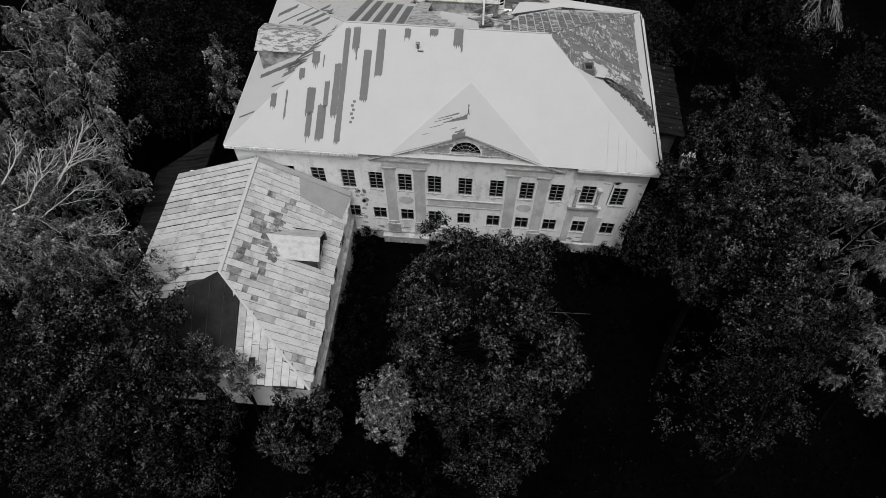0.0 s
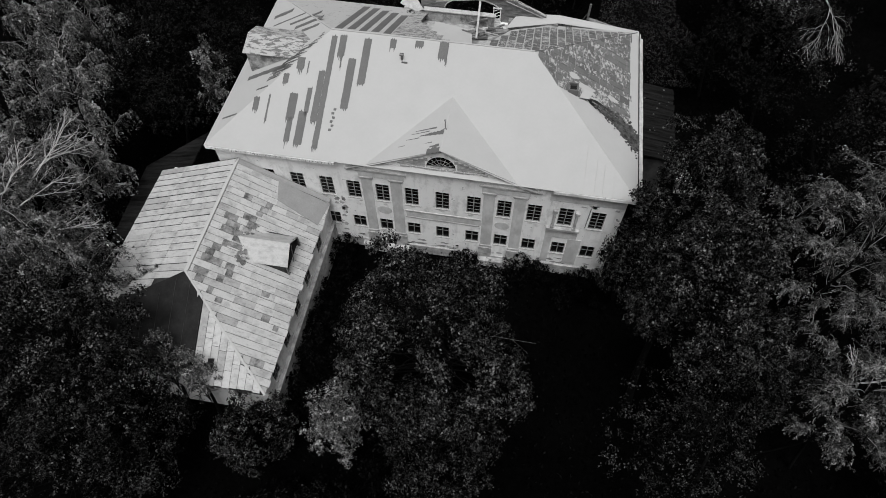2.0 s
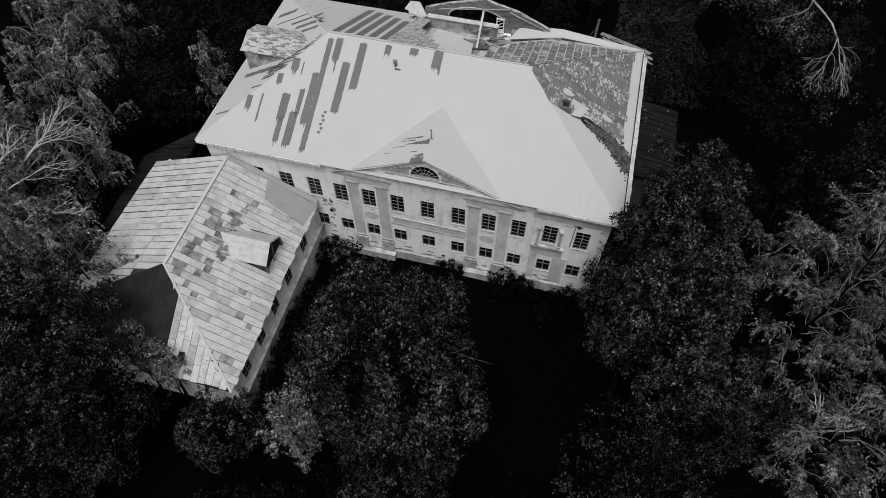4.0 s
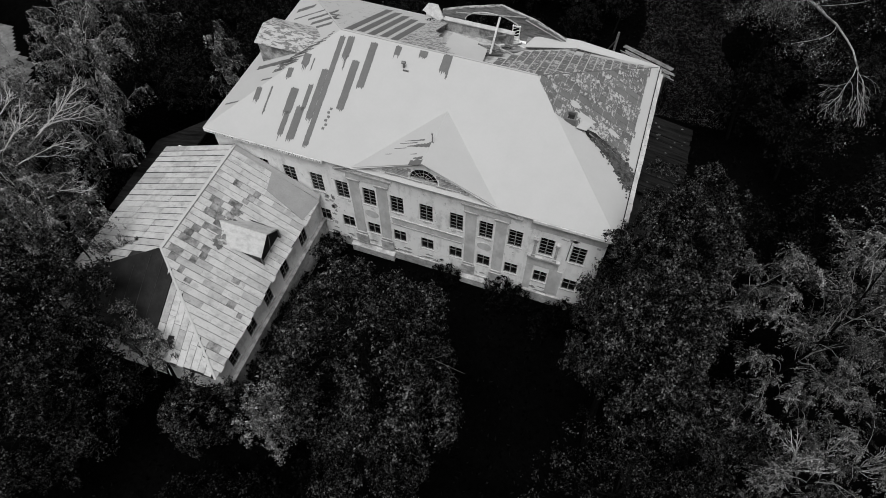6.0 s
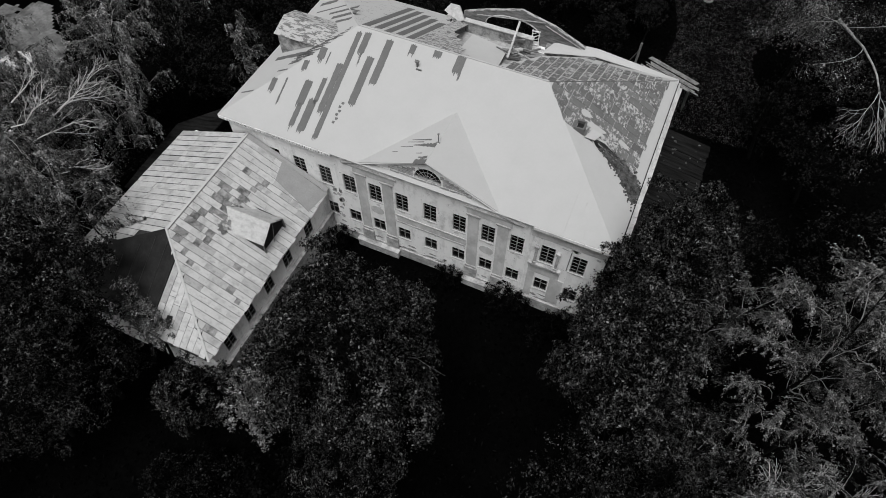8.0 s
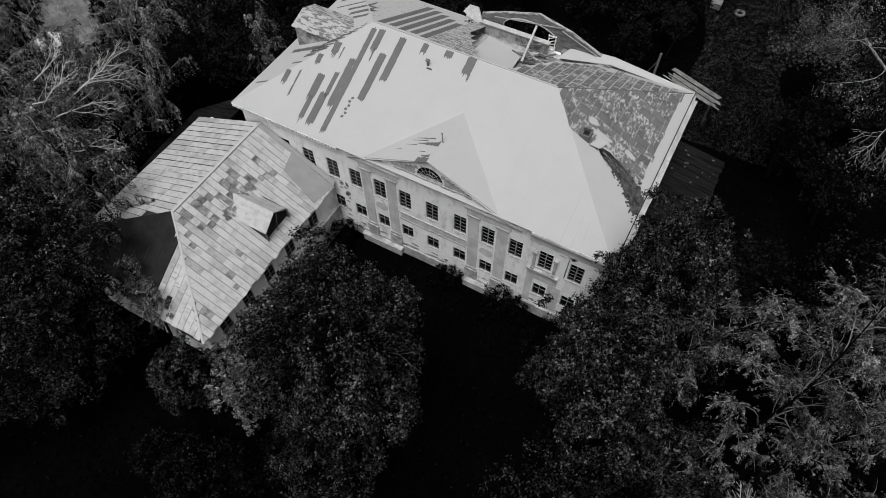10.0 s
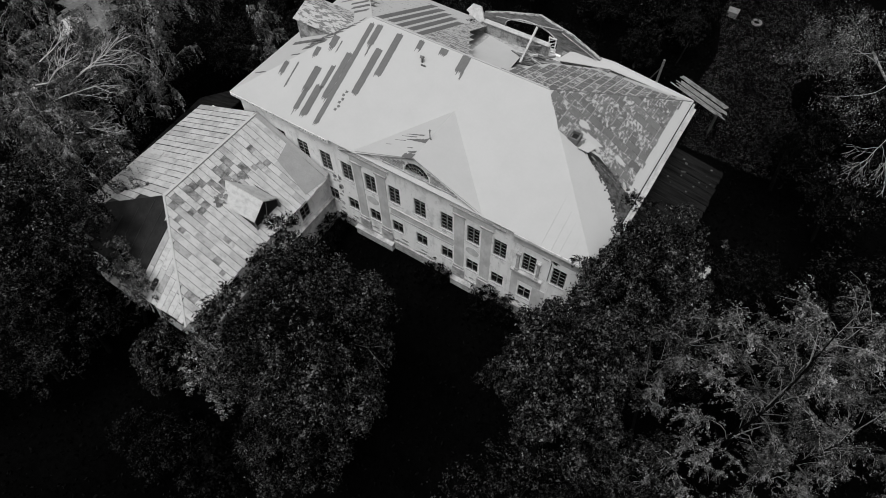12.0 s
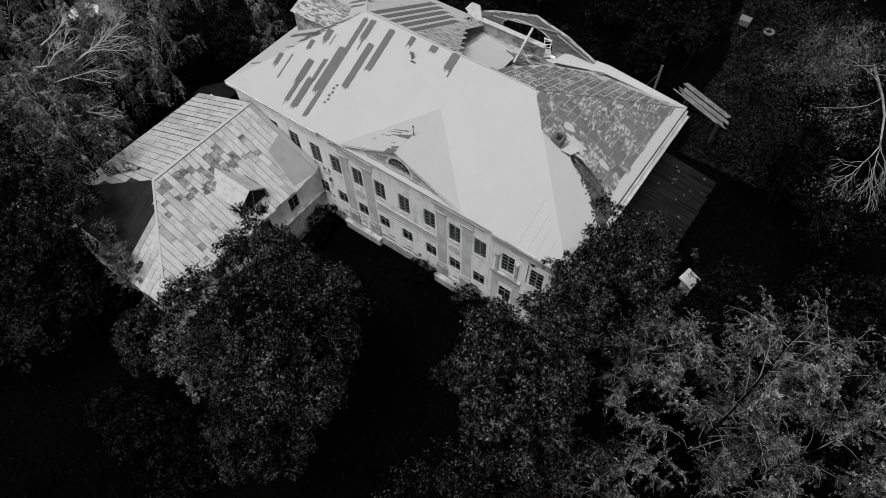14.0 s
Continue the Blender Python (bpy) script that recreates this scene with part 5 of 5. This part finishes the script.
BIRCH = "slender birch with pale limbs and loose leaves"
for x, y, me, sc, tr in ((23.3, -7.5, birch_a, 1.06, 0), (25.6, -3.9, birch_b, 1.24, 70), (27.2, -9.0, birch_a, 1.0, 280), (28.6, -1.6, birch_b, 1.14, 20),
                         (29.4, -5.4, birch_b, 1.2, 200), (29.0, -14.0, birch_b, 1.1, 330), (33.0, -4.0, birch_b, 1.2, 100), (25.4, -11.0, birch_a, 0.9, 60)):
    plant(me, (x, y), BIRCH, scale=sc, turn=tr, group="birches beside the yard")
leaner = thing("tree", "leaning birch whose bare top arches over and hangs down", "tree", (24.3, 33.0, ground_height(24.3, 33.0)))
bm = bmesh.new()
arch = [Vector(q) - leaner.location for q in ((24.3, 33.0, -0.8), (24.4, 32.3, 7.0), (24.6, 30.4, 12.5), (24.9, 27.2, 14.9), (25.7, 23.0, 16.3), (26.0, 20.6, 17.3), (26.5, 18.2, 17.8), (26.6, 16.2, 18.4), (26.9, 14.7, 18.3))]
limb(bm, arch[3:], 0.1, 0.05, 8)
for q, e in (((26.0, 20.6, 17.3), (22.7, 16.7, 17.6)), ((24.9, 27.2, 14.9), (21.4, 24.4, 15.6)), ((25.7, 23.0, 16.3), (22.8, 23.4, 17.2)), ((25.2, 25.2, 15.6), (28.0, 23.4, 18.0)), ((24.6, 30.4, 12.5), (22.0, 29.0, 16.0))):
    q, e = Vector(q) - leaner.location, Vector(e) - leaner.location
    limb(bm, bent(q, e, 0.4, np.random.default_rng(3)), 0.03, 0.01, 5)
part("trunk", bm, "pale_bark", leaner)
# Lower trunk in near-black bark, which stands for the shade on it.
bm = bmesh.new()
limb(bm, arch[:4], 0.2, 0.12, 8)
part("lower_trunk", bm, "bark", leaner, "lower trunk with shade put into its bark colour")
for base, tip, spread, n, seed in (((26.9, 14.7, 18.3), (25.5, 12.0, 15.9), 0.3, 9, 31), ((26.9, 14.7, 18.3), (28.3, 12.1, 15.6), 0.3, 9, 32), ((26.8, 15.0, 18.4), (29.0, 14.2, 15.2), 0.28, 7, 33)):
    dead_fan(leaner, base, tip, spread, seed, n, 0.03, "pale_bark")
rng = np.random.default_rng(34)
C, N = [], []
for cx, cy, cz, sx, sz, k in ((21.6, 23.6, 15.6, 2.2, 1.0, 70), (22.8, 27.0, 15.8, 2.4, 1.2, 80), (23.4, 22.6, 17.0, 2.0, 0.8, 24), (27.6, 23.6, 17.8, 2.2, 0.8, 16), (25.0, 17.6, 17.2, 1.6, 0.7, 24), (23.0, 17.0, 17.5, 1.0, 0.5, 6), (27.2, 12.4, 15.5, 1.8, 0.8, 14)):
    for one in range(k):
        p = rng.normal(size=3) * (sx, sx, sz) * 0.6 + (cx, cy, cz)
        C.append(p + rng.normal(size=(46, 3)) * (0.3, 0.3, 0.28) - np.array(leaner.location))
        N.append(rng.normal(size=(46, 3)) * 0.6 + (0.1, -0.2, 0.7))
C, N = np.concatenate(C), np.concatenate(N)
share("crown", leaf_mesh("crown", C, N, rng.uniform(0.1, 0.2, len(C)), "leaf_birch", 1.5, 0.4), leaner)
for x, y, sc, tr in ((-29.6, 2.7, 1.06, 10), (-24.6, -12.6, 1.0, 90), (-28.9, -4.6, 0.84, 160), (-33.5, -3.5, 0.86, 240), (-36.0, -7.0, 1.0, 15), (-31.2, -7.4, 0.9, 75), (-34.0, 5.0, 0.95, 300), (-28.0, -13.5, 0.98, 200), (-36.4, 7.6, 1.0, 130), (-33.4, 10.0, 0.95, 190), (-38.6, -3.4, 1.0, 100)):
    plant(birch_c, (x, y), "drooping birch with hanging leafy twigs", scale=sc, turn=tr, group="birches beside the wing")
plant(birch_thin, (-20.3, 6.6), "thin birch brushing the manor eaves", scale=0.95, turn=45)
dying = plant(birch_short, (-28.6, -9.4), "dying birch with bleached bare upper limbs")
dying.rotation_euler = (0, 0, 0)
dying.scale = (1, 1, 1)
for base, tip, spread, n, seed in (((-27.9, -8.2, 13.9), (-26.9, -2.3, 14.9), 0.13, 10, 1), ((-27.5, -6.0, 14.3), (-26.0, -2.7, 12.7), 0.16, 5, 2), ((-29.2, -9.8, 14.2), (-28.0, -6.2, 16.7), 0.16, 8, 3),
                                   ((-28.2, -9.9, 13.0), (-26.3, -5.0, 11.8), 0.2, 6, 4), ((-26.6, -10.6, 10.9), (-24.4, -7.6, 9.6), 0.2, 5, 5), ((-30.6, -8.0, 14.8), (-30.2, -5.0, 16.2), 0.2, 5, 6)):
    dead_fan(dying, base, tip, spread, seed, n)

pale_top = plant(birch_d, (26.2, -13.2), "half-dead birch with forked pale upper limbs")
for base, tip, spread, n, seed in (((26.0, -13.3, 13.0), (23.9, -13.4, 17.2), 0.26, 7, 11), ((26.2, -13.1, 13.4), (26.2, -12.5, 18.2), 0.28, 7, 12), ((26.5, -13.2, 13.0), (28.4, -12.4, 17.2), 0.28, 8, 13)):
    dead_fan(pale_top, base, tip, spread, seed, n)

# woods and thicket round the place
ring = [(-25.0, 10.5, 0.75), (-22.5, 16.5, 0.85), (-21.8, 12.0, 0.7), (-27.5, 7.5, 0.8), (-31.0, 9.5, 0.9), (-21.0, -31.0, 0.7), (20.5, 1.8, 0.6), (22.5, -1.0, 0.8), (-29.5, 15.5, 0.85), (-27.0, 23.0, 0.8), (-19.0, 24.0, 0.6), (-34.0, 24.0, 0.9),         (-40.0, -8.0, 0.95), (-38.0, -18.0, 1.0), (-31.0, -22.0, 0.95), (-12.0, 27.5, 0.55), (-5.5, 27.0, 0.5), (1.0, 29.0, 0.5), (6.0, 33.0, 0.45), (9.5, 37.5, 0.5),
        (0.0, 38.0, 0.6), (-9.0, 37.0, 0.6), (-46.0, -14.0, 1.0), (-44.0, 26.0, 1.0), (24.0, 25.0, 0.7), (29.0, 21.0, 0.85), (27.5, 33.0, 0.65),
        (33.0, 28.0, 0.8), (22.0, 44.0, 0.7), (30.0, 42.0, 0.8), (31.0, 9.0, 0.9), (35.0, 15.0, 0.95), (36.0, 3.0, 1.0), (23.0, 6.5, 0.55), (24.5, 9.5, 0.6),
        (39.0, -9.0, 1.1), (36.0, -18.0, 1.1), (30.0, -24.0, 1.0)]
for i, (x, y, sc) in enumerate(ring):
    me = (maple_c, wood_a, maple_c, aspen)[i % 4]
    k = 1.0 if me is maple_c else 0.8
    plant(me, (x, y), "leafy tree of the surrounding woods, shade in its leaf colour", scale=sc * k, turn=i * 67, group="surrounding trees")

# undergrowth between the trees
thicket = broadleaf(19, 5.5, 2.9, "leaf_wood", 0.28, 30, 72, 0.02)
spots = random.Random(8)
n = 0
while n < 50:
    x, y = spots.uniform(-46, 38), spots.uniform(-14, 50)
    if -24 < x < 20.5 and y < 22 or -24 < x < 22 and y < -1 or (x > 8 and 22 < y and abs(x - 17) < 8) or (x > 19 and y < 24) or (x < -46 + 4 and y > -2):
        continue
    plant(thicket, (x, y), "dense undergrowth thicket, shade in its leaf colour", "bush", "bush", scale=spots.uniform(0.7, 1.25), turn=n * 71, group="undergrowth of the woods")
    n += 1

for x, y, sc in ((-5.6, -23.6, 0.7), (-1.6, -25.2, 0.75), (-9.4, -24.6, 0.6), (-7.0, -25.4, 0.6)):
    plant(thicket, (x, y), "low bush in the yard, yard shade in its leaf colour", "bush", "bush", scale=sc, turn=x * 40, group="undergrowth of the woods")

# bushes along the walls
bush_spots = [(-8.6, -1.6, 0.9), (-7.9, -3.2, 0.7), (-8.9, -5.6, 0.7), (8.2, -1.3, 0.8), (11.0, -2.4, 0.9), (13.0, -2.0, 1.0), 
              (-8.2, -7.4, 1.0), (-8.3, -9.2, 1.1), (-8.1, -11.0, 1.15), (-8.2, -12.8, 1.1), (-8.0, -14.6, 1.15), (-8.1, -16.4, 1.0), (-6.5, -8.0, 0.6), (-5.5, -12.0, 0.65), (-2.0, -5.0, 0.5), (-3.5, -8.0, 0.6),
              (-7.0, -22.5, 0.8), (1.9, -1.0, 0.8), (6.9, -1.1, 0.95), (20.5, 3.5, 1.0), (22.0, 8.0, 0.9)]
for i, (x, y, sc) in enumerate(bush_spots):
    plant(shrub_b, (x, y), "low bush by the house, shade in its leaf colour", "bush", "bush", scale=sc, turn=i * 51, group="bushes round the house")

# rank grass and weeds
rng = np.random.default_rng(5)
spots = rng.uniform((-48, -38), (42, 58), (46000, 2))
keep = ~((spots[:, 0] > X0 - 5) & (spots[:, 0] < X1 + 0.3) & (spots[:, 1] > -0.3) & (spots[:, 1] < Y1 + 0.3)) & ~((spots[:, 0] > -22.8) & (spots[:, 0] < -9.6) & (spots[:, 1] > -17) & (spots[:, 1] < 0))
spots = spots[keep]
tall = rng.uniform(0.02, 0.5, len(spots))
cent = np.array([(x, y, ground_height(x, y) + h) for (x, y), h in zip(spots, tall)])
nrm = rng.normal(size=(len(spots), 3)) * 0.6 + np.array((0, 0, 0.8))
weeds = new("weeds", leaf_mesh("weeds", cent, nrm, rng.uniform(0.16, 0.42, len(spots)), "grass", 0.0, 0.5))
tagged(weeds, "rank grass and weeds on the ground", "grass", kind="stuff")

spots = rng.uniform((9.5, 26), (25, 58), (44000, 2))
edge_n = np.array([noise.noise(Vector((x * 0.12, y * 0.12, 4.0))) for x, y in spots])
spots = spots[np.abs(spots[:, 0] - 17.5 + 0.08 * (spots[:, 1] - 40)) < 5.2 + 3.5 * edge_n]
cent = np.array([(x, y, ground_height(x, y) + h) for (x, y), h in zip(spots, rng.uniform(0.02, 0.3, len(spots)))])
nrm = rng.normal(size=(len(spots), 3)) * 0.6 + np.array((0, 0, 0.8))
meadow = new("meadow_grass", leaf_mesh("meadow_grass", cent, nrm, rng.uniform(0.06, 0.18, len(spots)), "meadow", 0.0, 0.4))
tagged(meadow, "lighter mown grass behind the house", "grass", kind="stuff")

roof_plant = plant(shrub_b, (-5.9, 17.3), "small bush growing out of the broken roof", "bush", "bush", scale=0.34, turn=30)
roof_plant.location.z = 11.3

# ---- roofing sheets ----
def sheet(parent, mat, corners, up, thick=0.018):
    bm = bmesh.new()
    slab(bm, corners, thick, up)
    return part("roof_sheet", bm, mat, parent)


random.seed(4)
up_r = Vector((KW, 0, 1)).normalized()
y = -0.5
while y > WFY + 0.3:
    w = 0.56
    y0, y1 = y - w + 0.035, y
    cuts = [0.0]
    while cuts[-1] < 6.4:
        cuts.append(cuts[-1] + random.choice((0.9, 1.3, 1.35, 1.4, 2.0)) * random.uniform(0.95, 1.05))
    cuts[-1] = 7.1 + random.uniform(-0.05, 0.1)
    for a, b in zip(cuts, cuts[1:]):
        xa0, xa1 = max(WRX + a, hip_x(y0)), max(WRX + a, hip_x(y1))
        xb = WRX + b + 0.004
        if xb - max(xa0, xa1) < 0.08:
            if xb - min(xa0, xa1) > 0.15:
                xa0 = min(xa0, xb - 0.01)
            else:
                continue
        z = random.uniform(0.0, 0.016)
        sheet(wing_right, "wing_sheet", [(xa0, y0, wing_right_z(xa0) + z), (xb, y0, wing_right_z(xb) + z + 0.012), (xb, y1, wing_right_z(xb) + z + 0.012), (xa1, y1, wing_right_z(xa1) + z)], up_r)
    for k in range(4):
        if random.random() < (0.55 if -11.0 < y < -4.5 else 0.3):
            s = random.uniform(0.3, 6.6) if k < 1 else random.uniform(0.2, 3.0)
            xa = WRX + s
            xb = xa + random.choice((0.35, 0.45, 0.55, 0.55, 0.9))
            if xa > hip_x(y0) + 0.1 and xb < WEX - 0.1 and not (-13.6 < xb and xa < -10.2 and -8.1 < y < -4.2) and y < -2.6:
                c0 = y0 + random.choice((0, 0, 0.12))
                sheet(wing_right, "wing_sheet_grey", [(xa, c0, wing_right_z(xa) + 0.034), (xb, c0, wing_right_z(xb) + 0.036), (xb, y1, wing_right_z(xb) + 0.036), (xa, y1, wing_right_z(xa) + 0.034)], up_r, 0.012)
    y -= w
up_l = Vector((-KWL, 0, 1)).normalized()
y = -0.15
while y > LCY + 0.2:
    w = 0.62
    y0, y1 = y - w + 0.07 + random.uniform(-0.015, 0.02), y

    def hip_l(v):
        return WRX if v > WY else WRX + (WY - v) / (WY - LCY) * (WLX - WRX)

    for a, b in ((0, 2.3), (2.32, 4.6), (4.62, 6.85)):
        xs0, xs1 = min(WRX - a, hip_l(y0)), min(WRX - a, hip_l(y1))
        xe = WRX - b
        if min(xs0, xs1) - xe < 0.1:
            continue
        z = random.uniform(0.0, 0.025)
        askew = 0.085 * max(0.0, min(1.0, (y - LCY) / 8))
        sheet(wing_left, "wing_sheet", [(v, u - askew * (WRX - v), wing_left_z(v) + z) for v, u in ((xs0, y0), (xe, y0), (xe, y1), (xs1, y1))], up_l)
    y -= w
up_f = Vector((0, -KWF, 1)).normalized()
x = WEX - 0.4
while x > -14.6:
    w = 0.56
    x0, x1 = x - w + 0.03, x
    ya0, ya1 = (WY - (v - WRX) / (WEX - WRX) * (WY - WFY) for v in (x0, x1))
    cuts = [-14.7 + random.uniform(-0.7, 0.5), -16.1 + random.uniform(-0.4, 0.4), WFY + 0.02 + random.uniform(0, 0.1)]
    for e in cuts:
        if max(ya0, ya1) - e > 0.1:
            z = 0.01 + random.uniform(0.0, 0.02)
            a0, a1 = max(ya0, e + 0.01), max(ya1, e + 0.01)
            sheet(wing_front, "wing_sheet", [(x0, a0, wing_front_z(a0) + z), (x1, a1, wing_front_z(a1) + z), (x1, e, wing_front_z(e) + z), (x0, e, wing_front_z(e) + z)], up_f)
        ya0, ya1 = min(ya0, e - 0.02), min(ya1, e - 0.02)
    x -= w
# Dark patch laid over the pale sheets stands for a hole's darkness.
sheet(wing_front, "tar", [(-13.82, -15.7, wing_front_z(-15.7) + 0.045), (-13.36, -15.65, wing_front_z(-15.65) + 0.045), (-13.34, -16.5, wing_front_z(-16.5) + 0.045), (-13.8, -16.52, wing_front_z(-16.52) + 0.045)], up_f)
# tarred sheets with folded seams between them
for i in range(5):
    x0, x1 = -20.2 + i * 1.06, -19.16 + i * 1.06
    yt0, yt1 = (WY - (WRX - v if v < WRX else (v - WRX) * 0.9296) * 0.96 - 0.05 for v in (x0, x1))
    z = 0.008 + 0.004 * (i % 2)
    sheet(wing_front, "tar", [(x0, yt0, wing_front_z(yt0) + z), (x1, yt1, wing_front_z(yt1) + z), (x1, -15.6, wing_front_z(-15.6) + z), (x0, -15.6, wing_front_z(-15.6) + z)], up_f)
    bm = bmesh.new()
    beam(bm, (x1 + 0.01, yt1, wing_front_z(yt1) + 0.03), (x1 + 0.01, -15.6, wing_front_z(-15.6) + 0.03), 0.03, 0.05)
    part("seam", bm, "wood_dark", wing_front)

# manor: sheets of the hipped end and of the torn rear slope
up_e = Vector((KR, 0, 1)).normalized()
y = EY0 + 0.05
while y < EY1 - 0.2:
    w = 0.66
    y0, y1 = y, y + w - 0.03

    def edge(v):
        return RR + abs(v - RY) / (RY - EY0 if v < RY else EY1 - RY) * (EX1 - RR)

    x = RR
    stop = EX1 - 0.72 + random.uniform(-0.12, 0.1)
    while x < stop - 0.05:
        x2 = min(x + random.choice((0.6, 0.9, 1.2)), stop)
        xa0, xa1 = max(x, edge(y0)), max(x, edge(y1))
        if y0 > 6.3 and (x2 - max(xa0, xa1) > 0.1 or x2 - min(xa0, xa1) > 0.2):
            xa0, xa1 = min(xa0, x2 - 0.04), min(xa1, x2 - 0.04)
            z = random.uniform(0.0, 0.02)
            sheet(roof_right, "roof_peeling", [(xa0, y0, right_z(xa0) + z), (x2 - 0.03, y0, right_z(x2 - 0.03) + z), (x2 - 0.03, y1, right_z(x2 - 0.03) + z), (xa1, y1, right_z(xa1) + z)], up_e)
        x = x2
    y += w
up_b = Vector((0, KB, 1)).normalized()
x = 1.5
while x < EX1 - 0.3:
    w = 0.66
    x0, x1 = x, x + w - 0.09
    yy = RY + 0.05
    while yy < EY1:
        y2 = min(yy + random.choice((0.7, 0.95, 1.3)), EY1 + 0.02)
        lim0 = RY + max(0.0, x0 - RR) / (EX1 - RR) * (EY1 - RY)
        lim1 = RY + max(0.0, x1 - RR) / (EX1 - RR) * (EY1 - RY)
        hole = RY + 0.2 + max(0.0, (x0 - 1.4)) * 2.6 if x0 < 3.6 else (15.0 + (x0 - 3.6) * 0.95 if x0 < 7.0 else 99)
        a0, a1 = max(yy, lim0), max(yy, lim1)
        e = min(y2, hole)
        if e - max(a0, a1) > 0.12:
            z = random.uniform(0.0, 0.02)
            white = e > EY1 - 0.8 and random.random() < 0.85
            sheet(roof_back_right, "roof_white" if white else "roof_peeling", [(x0, a0, back_z(a0) + z), (x1, a1, back_z(a1) + z), (x1, e - 0.07, back_z(e) + z), (x0, e - 0.07, back_z(e) + z)], up_b)
        yy = y2
        if yy >= EY1:
            break
    x += w

# worn sheets of the rear slope behind the ridge
x = -5.6
while x < -1.6:
    yy = RY + 0.12
    while yy < 17.6:
        lim = RY + (-1.3 - x) / 3.1 * 5.2
        y2 = min(yy + 1.25, lim if x > -4.3 else 18.5)
        if y2 - yy > 0.2:
            z = 0.012 + random.uniform(0.0, 0.015)
            sheet(roof_back, "roof_flaked", [(x, yy, back_z(yy) + z), (x + 0.64, yy, back_z(yy) + z), (x + 0.64, y2 - 0.015, back_z(y2) + z), (x, y2 - 0.015, back_z(y2) + z)], up_b)
        yy += 1.25
    x += 0.66
